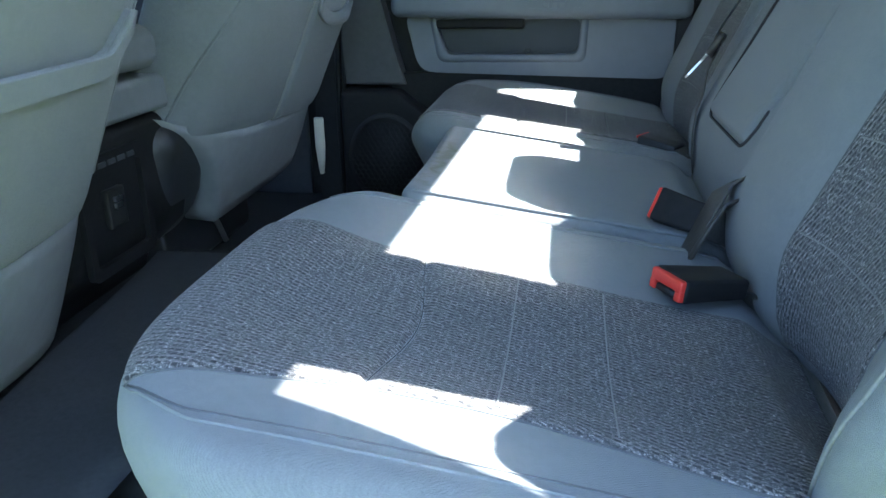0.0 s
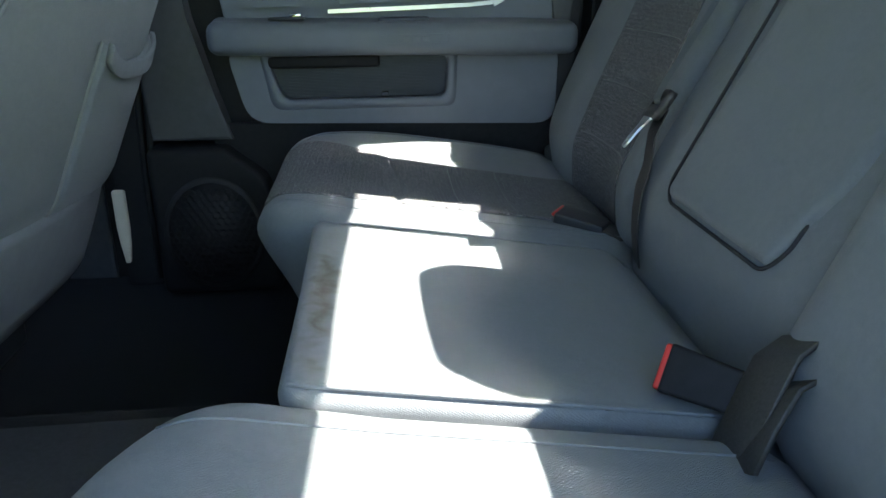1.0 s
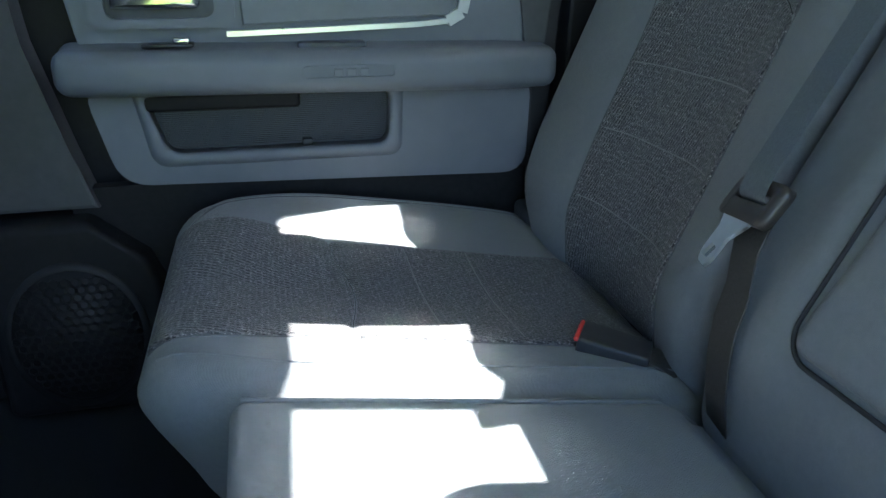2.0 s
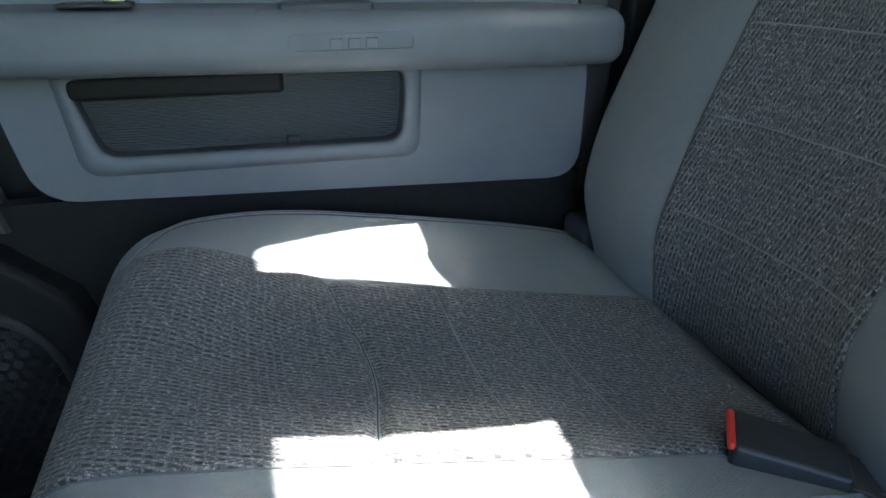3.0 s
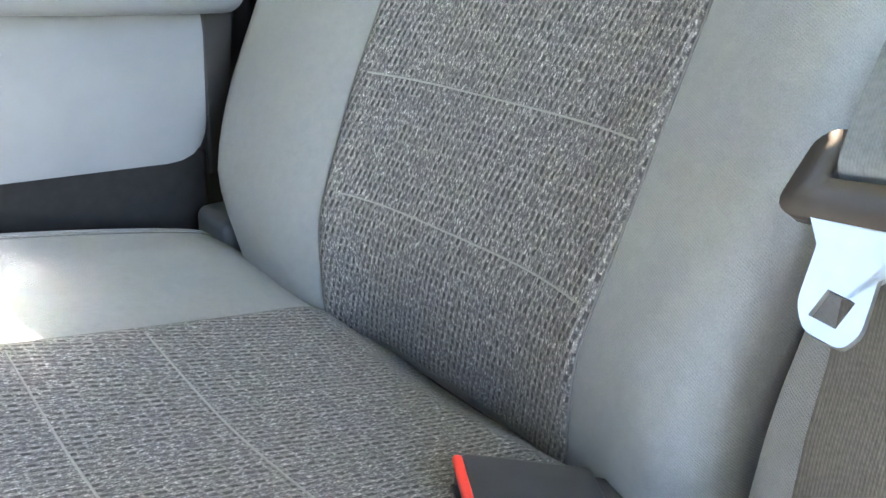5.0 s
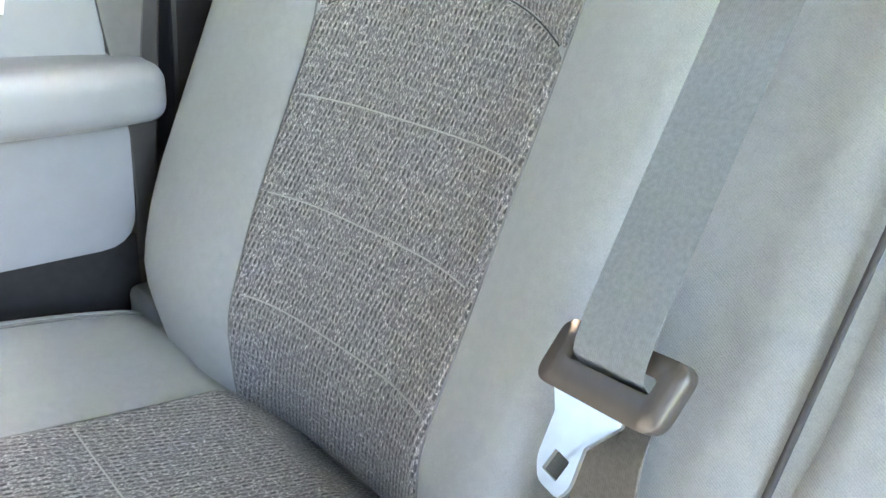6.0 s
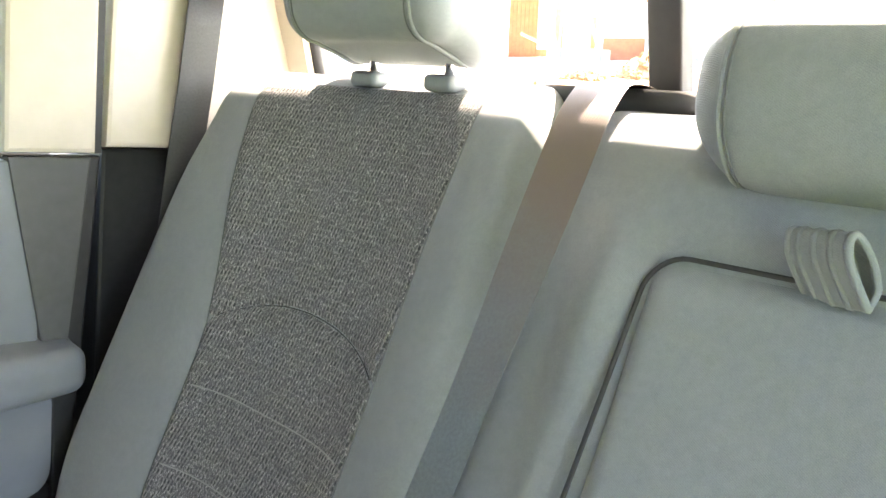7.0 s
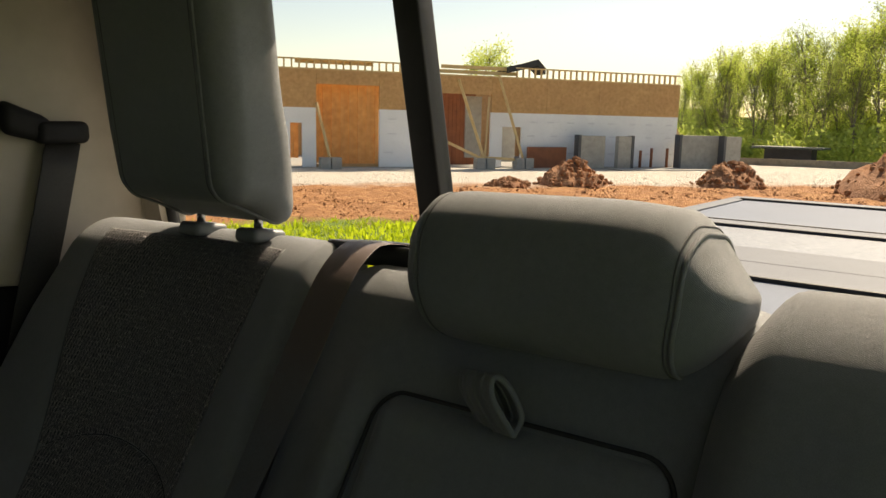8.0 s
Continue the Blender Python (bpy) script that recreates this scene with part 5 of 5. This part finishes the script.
def soil_mound(at, rx, ry, h, seed, label, turn=0.0):
    rnd = random.Random(seed)
    th = thing("soil_mound", at, label, "soil mound", "soil mounds")
    bm = bmesh.new()
    n, m = 40, 16
    rows = []
    for i in range(m + 1):
        r = i / m
        row = []
        for k in range(n):
            a = 2 * math.pi * k / n
            p = Vector((rx * r * math.cos(a), ry * r * math.sin(a), 0))
            f = noise.fractal((p.x * 1.5 + seed * 7, p.y * 1.5, 0.3), 0.8, 2.0, 5)
            z = h * max(0.0, (1 - r ** 1.4)) * (0.85 + 0.45 * f) + 0.16 * h * noise.noise((p.x * 6, p.y * 6, seed)) * (1 - r ** 6)
            row.append(bm.verts.new(Vector(at) + Matrix.Rotation(turn, 3, "Z") @ p + Vector((0, 0, z - 0.12 * r ** 8))))
        rows.append(row)
    for a, b in zip(rows, rows[1:]):
        for k in range(n):
            bm.faces.new((a[k], a[(k + 1) % n], b[(k + 1) % n], b[k]))
    bmesh.ops.remove_doubles(bm, verts=bm.verts, dist=0.001)
    part("heap", bm, SOIL, th)
    bm = bmesh.new()
    for _ in range(110):
        a, r = rnd.uniform(0, 6.28), rnd.uniform(0, 1.05) ** 0.7
        p = Vector((rx * r * math.cos(a), ry * r * math.sin(a), 0))
        s = rnd.uniform(0.03, 0.12)
        z = h * max(0.0, (1 - r ** 1.4)) * 0.9
        made = bmesh.ops.create_icosphere(bm, subdivisions=1, radius=s)["verts"]
        for v in made:
            v.co = Vector(at) + Matrix.Rotation(turn, 3, "Z") @ p + Vector((0, 0, z)) + v.co * rnd.uniform(0.7, 1.3)
    tagged(part("clods", bm, SOIL, th, "", False), kind="stuff")
    return th


soil_mound((20.6, 10.6, 0), 1.45, 1.0, 0.85, 1, "clod-covered red soil mound before the gravel pad")
soil_mound((24.6, 7.2, 0), 1.5, 1.1, 0.8, 2, "red soil mound mixed with pale stones")
soil_mound((25.5, 2.4, 0), 4.2, 2.0, 1.35, 3, "long red soil bank near the trees", 0.3)
soil_mound((18.6, 11.6, 0), 0.8, 0.6, 0.22, 5, "low scatter of red soil clods")


def scatter(name, material, label, category, count, lo, hi, sizes, seed):
    """Loose lumps strewn between two distances along the site's slope line; one object."""
    rnd = random.Random(seed)
    verts, faces = [], []
    while len(faces) < count * 8:
        x, y = rnd.uniform(5, 38), rnd.uniform(-4, 26)
        q = 0.62 * x + 0.78 * y + rnd.gauss(0, 0.5)
        if not lo < q < hi:
            continue
        s = rnd.uniform(*sizes) * (1 if rnd.random() < 0.9 else 1.8)
        k = len(verts)
        c = Vector((x, y, s * 0.1))
        for d in ((1, 0, 0), (0, 1, 0), (-1, 0, 0), (0, -1, 0), (0, 0, 1), (0, 0, -1)):
            verts.append(tuple(c + Vector(d) * s * rnd.uniform(0.6, 1.2) + Vector((rnd.uniform(-0.3, 0.3), rnd.uniform(-0.3, 0.3), 0)) * s))
        for a in range(4):
            b = (a + 1) % 4
            faces += [(k + a, k + b, k + 4), (k + b, k + a, k + 5)]
    me = bpy.data.meshes.new(name)
    me.from_pydata(verts, [], faces)
    me.materials.append(material)
    return tagged(new(name, me), label, category, kind="stuff")


scatter("soil_clods", SOIL, "loose red soil clods over the bare site", "soil", 9000, 12.6, 20.4, (0.008, 0.030), 31)
scatter("gravel", mottled("pale_stone", (0.42, 0.37, 0.30), (0.66, 0.61, 0.53), 3.0, 0.9, 20.0, 0.4, 0.01), "loose pale stones on the gravel pad", "gravel", 3000, 20.4, 27.0, (0.006, 0.020), 32)


# ---- unfinished building ----
A, D = Vector((18.9, 21.1, 0)), Vector((0.844, -0.5365, 0)).normalized()
N = Vector((-D.y, D.x, 0))  # away from the truck
WALL = Matrix(((D.x, N.x, 0, A.x), (D.y, N.y, 0, A.y), (0, 0, 1, 0), (0, 0, 0, 1)))
building = thing("building", tuple(A), "unfinished single-storey building of strand board and white wrap", "building")


def wall_box(name, lo, hi, material, parent=None, label="", bevel=0.0, m=None):
    bm = box(bmesh.new(), lo, hi, bevel)
    bm.transform(WALL @ m if m is not None else WALL)
    return part(name, bm, material, parent or building, label, False)


def wrap_panel(s0, s1, z0=0.0, z1=2.17):
    panel = wall_box("wrap_panel", (s0, 0, z0), (s1, 0.14, z1), WRAP, None, "white house wrap")
    rnd = random.Random(int(s0 * 10) + 3)
    s = s0 + 0.25
    while s < s1 - 0.5 and z0 == 0.0:
        for z in (0.55, 1.25, 1.8):
            o = rnd.uniform(-0.1, 0.1)
            wall_box("print_bar", (s + o, -0.004, z), (s + o + 0.32, 0.001, z + 0.05), WRAP_PRINT, panel)
        s += 0.95


def board(s0, s1, z0=2.17, z1=3.52):
    s = s0
    while s < s1 - 0.01:
        e = min(s + 2.44, s1)
        wall_box("strand_board", (s + 0.004, 0.0, z0), (e - 0.004, 0.13, z1), OSB)
        s = e


wrap_panel(-6.0, -0.02)
wrap_panel(-0.02, 0.42, 1.62, 2.17)
wrap_panel(0.42, 0.92)
board(-6.0, 0.93)
board(0.93, 3.30, 3.02, 3.52)
wrap_panel(3.31, 5.6)
board(3.30, 5.62)
board(5.62, 7.88, 2.85, 3.52)
wrap_panel(7.88, 8.38)
wrap_panel(8.38, 9.25, 1.62, 2.17)
wrap_panel(9.25, 16.75)
board(7.88, 16.78)
wall_box("end_wall", (16.60, 0.14, 0), (16.75, 9.0, 3.52), OSB)
wall_box("rear_wall", (-6.0, 9.0, 0), (16.7, 9.15, 3.3), OSB)
wall_box("slab", (-6.2, 0.0, -0.1), (16.9, 9.2, 0.03), CONCRETE, None, "concrete floor slab")
wall_box("top_plate", (-6.0, 0.0, 3.52), (16.78, 0.14, 3.57), LUMBER)
wall_box("cap_plate", (-6.0, 0.0, 3.86), (5.6, 0.14, 3.91), LUMBER)
wall_box("cap_plate", (8.9, 0.0, 3.90), (16.78, 0.14, 3.95), LUMBER)
for k in range(84):
    s = -5.9 + k * 0.27
    if 5.6 < s < 8.9:
        continue
    wall_box("parapet_stud", (s, 0.02, 3.57), (s + 0.045, 0.12, 3.90), LUMBER)
for s0, s1, z in ((-5.8, -1.0, 3.72), (0.2, 3.1, 3.74), (5.7, 9.0, 3.62), (5.8, 8.9, 3.80)):
    wall_box("header_board", (s0, 0.16, z), (s1, 0.21, z + 0.14), LUMBER)
# slatted timber in the first bay
for k in range(17):
    s = 0.70 + k * 0.155
    wall_box("timber_board", (s, 0.9 - 0.045 * k + (0.03 if k % 2 else 0), 0.12), (s + 0.160, 0.96 - 0.045 * k + (0.03 if k % 2 else 0), 3.3), CEDAR)
wall_box("sill_timber", (0.6, 0.1, 0.0), (3.4, 0.18, 0.14), OSB)
for k in range(14):
    s = 5.5 + k * 0.17
    wall_box("timber_board", (s, 1.6, 0.0), (s + 0.16, 1.66, 3.2), RED_TIMBER)
wall_box("grey_door", (7.15, 0.9, 0.35), (7.85, 0.98, 2.8), CONCRETE, None, "grey propped door panel")
for k in range(3):
    wall_box("timber_board", (-0.1 + 0.2 * k, 1.2, 0.3), (0.08 + 0.2 * k, 1.26, 2.2), CEDAR)
wall_box("grey_board", (8.45, 0.7, 0.2), (9.3, 0.76, 1.9), CONCRETE)
# roofing sheet thrown over the parapet
bm = bmesh.new()
sheet = [(8.5, 0.05, 3.95), (9.2, 0.0, 4.12), (9.9, 0.1, 4.32), (10.2, 0.0, 3.98)]
vs = [[bm.verts.new(WALL @ Vector((s, y + dy, z - (0.12 if dy else 0)))) for s, y, z in sheet] for dy in (0, 0.9)]
vs += [[bm.verts.new(WALL @ Vector((s, y + dy, z - 0.25))) for s, y, z in sheet] for dy in (0.9, 0)]
for a in range(4):
    for k in range(3):
        bm.faces.new((vs[a][k], vs[a][k + 1], vs[(a + 1) % 4][k + 1], vs[(a + 1) % 4][k]))
part("roofing_sheet", bm, TARP, building, "black roofing sheet over the parapet", False)


def brace(a, b, w=0.10):
    """A leaning timber from a to b in the wall's frame."""
    th_dir = Vector(b) - Vector(a)
    m = Matrix.Translation((Vector(a) + Vector(b)) / 2) @ th_dir.to_track_quat("Z", "X").to_matrix().to_4x4()
    bm = box(bmesh.new(), (-w / 2, -0.03, -th_dir.length / 2), (w / 2, 0.03, th_dir.length / 2))
    bm.transform(WALL @ m)
    return bm


for foot, heads in (((1.28, -0.75), ((0.93, 2.35),)), ((7.25, -0.9), ((6.45, 3.4), (7.75, 2.75), (5.7, 1.0))), ((8.95, -0.8), ((8.15, 3.6), (7.1, 0.45)))):
    footing = thing("concrete_footing", tuple(WALL @ Vector((*foot, 0))), "grey concrete block footing holding timber braces", "footing", "brace footings")
    for k in (-1, 1):
        bm = box(bmesh.new(), (foot[0] + 0.02 * k + (0 if k > 0 else -0.36), foot[1] - 0.2, 0.0), (foot[0] + 0.02 * k + (0.36 if k > 0 else 0), foot[1] + 0.2, 0.42), 0.015)
        bm.transform(WALL)
        part("block", bm, CONCRETE, footing, "", False)
    for s, z in heads:
        part("timber_brace", brace((foot[0], foot[1], 0.35), (s, -0.03 if z > 1.2 else foot[1] - 0.1, z)), LUMBER, footing, "pale timber brace", False)
end_brace = thing("timber_prop", tuple(WALL @ Vector((17.9, 0.5, 0))), "pale timber prop leaning on the building's end", "timber prop")
part("prop", brace((18.1, 0.6, 0.0), (16.8, 0.6, 2.3), 0.14), LUMBER, end_brace, "", False)


def form(s0, s1, y0, y1, h, label, post):
    th = thing("concrete_form", tuple(WALL @ Vector(((s0 + s1) / 2, y0, 0))), label, "concrete block", "concrete blocks")
    wall_box("slab", (s0, y0, 0.0), (s1, y1, h), CONCRETE, th, "", 0.02)
    wall_box("edge_post", (post - 0.06, y0 - 0.03, 0.0), (post + 0.06, y1 + 0.02, h + 0.03), MID_PLASTIC, th, "dark edge")
    return th


form(11.4, 12.6, -0.9, -0.6, 1.34, "upright grey concrete slab with dark edges before white wall", 11.4)
form(13.1, 13.75, -1.1, -0.85, 1.34, "narrow upright grey concrete slab", 13.78)
form(16.3, 18.7, -0.9, -0.6, 1.42, "long low grey concrete wall at building corner", 16.3)
form(18.2, 19.1, -1.4, -1.1, 1.40, "grey concrete wall return", 18.2)
plank = thing("board_stack", tuple(WALL @ Vector((10.1, -0.4, 0))), "brown plywood sheet leaning before white wall", "plywood")
wall_box("sheet", (9.35, -0.4, 0.0), (11.1, -0.3, 0.85), RED_TIMBER, plank)
for s, h in ((14.6, 0.75), (15.15, 0.85), (15.95, 0.85)):
    pipe = thing("pipe_stub", tuple(WALL @ Vector((s, -0.5, 0))), "dark upright pipe stub before white wall", "pipe", "pipe stubs")
    bm = bmesh.new()
    tube(bm, [(s, -0.5, 0), (s, -0.5, h)], 0.06, 10)
    bm.transform(WALL)
    part("tube", bm, RED_TIMBER, pipe)
pad = box(bmesh.new(), (12.6, -2.2, -0.05), (17.0, -0.02, 0.04))
pad.transform(WALL)
structure("pavement", pad, CONCRETE, "pale concrete pad before the building", "pavement")


# low shed and edging wall at the wood's foot
shed = thing("shed", (45.0, 9.9, 0), "low dark shed with flat green roof before the wood", "shed")
part("wall", box(bmesh.new(), (44.4, 8.9, 0), (45.8, 11.3, 0.72)), TARP, shed, "", False)
part("roof", box(bmesh.new(), (44.0, 8.3, 0.72), (46.2, 11.9, 0.84), 0.03), mottled("dark_green_roof", (0.035, 0.05, 0.045), (0.055, 0.075, 0.065), 2.0, 0.6), shed, "dark green flat roof", False)
for k in range(12):
    a0, a1 = radians(6.0 + k), radians(7.0 + k)
    bm = bmesh.new()
    p, q = Vector((40.5 * math.cos(a0), 40.5 * math.sin(a0), 0)), Vector((40.5 * math.cos(a1), 40.5 * math.sin(a1), 0))
    n = (q - p).normalized().orthogonal()
    n = Vector((p.x, p.y, 0)).normalized() * 0.15
    vs = [bm.verts.new(v) for v in (p, q, q + n, p + n)] + [bm.verts.new(v + Vector((0, 0, 0.34))) for v in (p, q, q + n, p + n)]
    for f in ((0, 1, 2, 3), (7, 6, 5, 4), (0, 4, 5, 1), (1, 5, 6, 2), (2, 6, 7, 3), (3, 7, 4, 0)):
        bm.faces.new([vs[i] for i in f])
    structure("kerb_" + str(k + 1), bm, BARK, "low dark timber edging behind the gravel", "edging")


# ---- trees ----
def tree_mesh(seed, height, leaves, leaf, wide, clump, bare):
    """A thin trunk with rising limbs, and an airy crown of small leaves. Stands at the origin."""
    rnd = random.Random(seed)
    th = thing("tree", (0, 0, 0), "young spring tree with thin trunk and yellow-green leaves", "tree", "trees behind the site")
    wood = bmesh.new()
    tips = []

    def limb(p, d, length, r, depth):
        pts, rad = [p], [r]
        steps = 5
        for k in range(steps):
            d = (d + Vector((rnd.gauss(0, 0.10), rnd.gauss(0, 0.10), rnd.gauss(0.10, 0.06)))).normalized()
            p = p + d * length / steps
            pts.append(p)
            rad.append(max(0.008, r * (1 - 0.75 * (k + 1) / steps)))
            if depth >= 2:
                tips.append((p, depth))
        tube(wood, pts, rad, 4 if depth else 6)
        if depth < 3:
            for _ in range((13, 5, 3)[depth]):
                k = rnd.uniform(bare if depth == 0 else 0.2, 1.0)
                q = pts[min(steps, int(k * steps) + 1)].lerp(pts[min(steps, int(k * steps))], rnd.random())
                a = rnd.uniform(0, 6.28)
                nd = (d * 0.9 + Vector((math.cos(a), math.sin(a), rnd.uniform(0.0, 0.5))) * rnd.uniform(0.4, 0.8) * wide).normalized()
                limb(q, nd, length * rnd.uniform(0.26, 0.46) * (1.25 - 0.5 * k if depth == 0 else 1), max(0.012, r * 0.42), depth + 1)

    limb(Vector((0, 0, -0.1)), Vector((rnd.gauss(0, 0.05), rnd.gauss(0, 0.05), 1)), height * 0.9, height * 0.011, 0)
    part("trunk", wood, BARK, th, "grey-brown trunk and limbs")
    verts, faces = [], []
    for _ in range(leaves):
        t, depth = tips[rnd.randrange(len(tips))]
        c = t + Vector((rnd.gauss(0, 1), rnd.gauss(0, 1), rnd.gauss(0, 0.9))) * clump
        s = rnd.uniform(0.05, 0.11)
        u = Vector((rnd.uniform(-1, 1), rnd.uniform(-1, 1), rnd.uniform(-1, 1))).normalized()
        v = u.orthogonal().normalized()
        k = len(verts)
        verts += [c + u * s, c + v * s * 0.7, c - u * s, c - v * s * 0.7]
        faces.append((k, k + 1, k + 2, k + 3))
    me = bpy.data.meshes.new("crown")
    me.from_pydata([tuple(v) for v in verts], [], faces)
    me.materials.append(leaf)
    crown = new("crown", me)
    crown.parent = th
    tagged(crown, "sparse yellow-green spring crown")
    return th


kinds = [tree_mesh(1, 9.5, 2800, LEAF, 0.9, 0.34, 0.25), tree_mesh(2, 11.0, 3200, LEAF, 0.75, 0.36, 0.3), tree_mesh(3, 9.0, 1300, LEAF_DEEP, 0.9, 0.3, 0.25), tree_mesh(4, 6.0, 3000, LEAF, 1.2, 0.36, 0.1), tree_mesh(6, 10.5, 420, LEAF_DEEP, 0.8, 0.3, 0.3)]
spots = random.Random(11)
first = [True] * len(kinds)
for k in range(104):
    a = radians(spots.uniform(1.0, 18.5)) if k < 90 else radians(spots.uniform(18.5, 25.0))
    r = spots.uniform(49, 58) if k < 50 else spots.uniform(57, 70)
    kind = (0, 1, 3, 2, 4, 1)[k % 6]
    scale = spots.uniform(0.57, 0.79) * (1.08 - 0.026 * (math.degrees(a) - 5)) * r / 56 * (0.85 if k >= 90 else 1)
    m = Matrix.Translation((r * math.cos(a), r * math.sin(a), 0)) @ Matrix.Rotation(spots.uniform(0, 6.28), 4, "Z") @ Matrix.Scale(scale, 4)
    if first[kind]:
        first[kind] = False
        kinds[kind].matrix_basis = m
    else:
        copy = copy_thing(kinds[kind], Matrix.Identity(4))
        copy.matrix_basis = m
for x, y, s in ((41.0, 28.6, 0.54), (43.2, 27.8, 0.52), (41.8, 30.4, 0.52)):
    behind = copy_thing(kinds[3], Matrix.Identity(4))
    behind.matrix_basis = Matrix.Translation((x, y, 0)) @ Matrix.Rotation(x, 4, "Z") @ Matrix.Scale(s * 1.7, 4)


def hedge():
    """Low bushes and undergrowth along the foot of the wood."""
    rnd = random.Random(9)
    verts, faces = [], []
    for _ in range(26000):
        a, r = radians(rnd.uniform(1, 30)), rnd.uniform(47, 60)
        h = 2.4 * (0.5 + 0.5 * noise.noise((a * 40, r * 0.3, 1))) + 0.4
        c = Vector((r * math.cos(a), r * math.sin(a), rnd.uniform(0, 1) ** 1.4 * h))
        s = rnd.uniform(0.07, 0.2)
        u = Vector((rnd.uniform(-1, 1), rnd.uniform(-1, 1), rnd.uniform(-1, 1))).normalized()
        v = u.orthogonal().normalized()
        k = len(verts)
        verts += [c + u * s, c + v * s * 0.7, c - u * s, c - v * s * 0.7]
        faces.append((k, k + 1, k + 2, k + 3))
    me = bpy.data.meshes.new("undergrowth")
    me.from_pydata([tuple(v) for v in verts], [], faces)
    me.materials.append(LEAF)
    return tagged(new("undergrowth", me), "yellow-green undergrowth at the wood's edge", "bushes", kind="stuff")


hedge()
bm = bmesh.new()
prev = None
for k in range(181):
    a = 2 * math.pi * k / 180
    h = 5.0 + 2.0 * noise.fractal((math.cos(a) * 9, math.sin(a) * 9, 0), 1.0, 2.0, 4)
    row = [bm.verts.new((150 * math.cos(a), 150 * math.sin(a), z)) for z in (-1, h * 0.5, h)]
    if prev:
        for j in range(2):
            bm.faces.new((prev[j], row[j], row[j + 1], prev[j + 1]))
    prev = row
structure("backdrop", bm, mottled("far_wood", (0.10, 0.13, 0.03), (0.24, 0.27, 0.08), 0.5, 0.9, 4.0, 0.5, 0.5, 0.0, 0.12), "distant spring woodland round the site", "woodland", True)


# ---- truck bed with its hard cover ----
# the sky's blue reflection is put into the base colour of both panels
COVER = mottled("sky_blued_aluminium", (0.135, 0.165, 0.225), (0.17, 0.205, 0.27), 3.0, 0.6, 300.0, 0.1, 0.001, 0.0, Specular_IOR_Level=0.15)
TREAD = mottled("sky_blued_emboss", (0.075, 0.095, 0.13), (0.22, 0.255, 0.315), 60.0, 0.5, 140.0, 0.9, 0.004, 0.0, Specular_IOR_Level=0.3)
bed = thing("truck_bed_cover", (2.4, 0.36, 1.40), "grey hard folding cover over the truck bed", "bed cover")
X0, XE, B0, B1 = 1.02, 3.84, -0.36, 1.06
for k, (a, b, mat) in enumerate(((1.02, 1.74, COVER), (2.20, 2.66, TREAD), (2.80, 3.70, COVER))):
    part("panel", box(bmesh.new(), (a, B0 + 0.03, 1.425), (b, B1 - 0.05, 1.447), 0.004), mat, bed, "embossed metal panel" if mat is TREAD else "smooth grey panel", False)
for a, b in ((1.745, 1.95), (1.955, 2.195), (2.665, 2.795), (3.705, 3.84)):
    part("cross_rail", box(bmesh.new(), (a, B0, 1.42), (b, B1 - 0.004, 1.454), 0.006), BODY_PAINT, bed, "pale cross rail", False)
for a, b in ((B0 - 0.06, B0 + 0.025), (B1 - 0.045, B1 + 0.03)):
    part("side_rail", box(bmesh.new(), (X0, a, 1.41), (XE, b, 1.452), 0.006), BODY_PAINT, bed, "pale side rail", False)
for x in (1.742, 2.662, 2.797, 3.702):
    part("gap_seal", box(bmesh.new(), (x - 0.006, B0 + 0.02, 1.43), (x + 0.006, B1 - 0.03, 1.457)), BLACK, bed, "", False)
truck_bed = thing("truck_bed", (2.4, 0.36, 0.6), "pale painted pickup bed sides and tailgate", "truck bed")
for a, b in ((B0 - 0.12, B0 - 0.02), (B1 - 0.02, B1 + 0.08)):
    part("side", box(bmesh.new(), (X0, a, 0.62), (XE, b, 1.41), 0.02), BODY_PAINT, truck_bed, "", False)
part("tailgate", box(bmesh.new(), (XE - 0.08, B0 - 0.02, 0.62), (XE, B1 - 0.02, 1.41), 0.02), BODY_PAINT, truck_bed, "", False)
part("front_wall", box(bmesh.new(), (X0, B0 - 0.02, 0.62), (X0 + 0.06, B1 - 0.02, 1.41), 0.02), BODY_PAINT, truck_bed, "", False)
part("bed_floor", box(bmesh.new(), (X0, B0 - 0.02, 0.60), (XE, B1 - 0.02, 0.66)), DARK_PLASTIC, truck_bed, "", False)
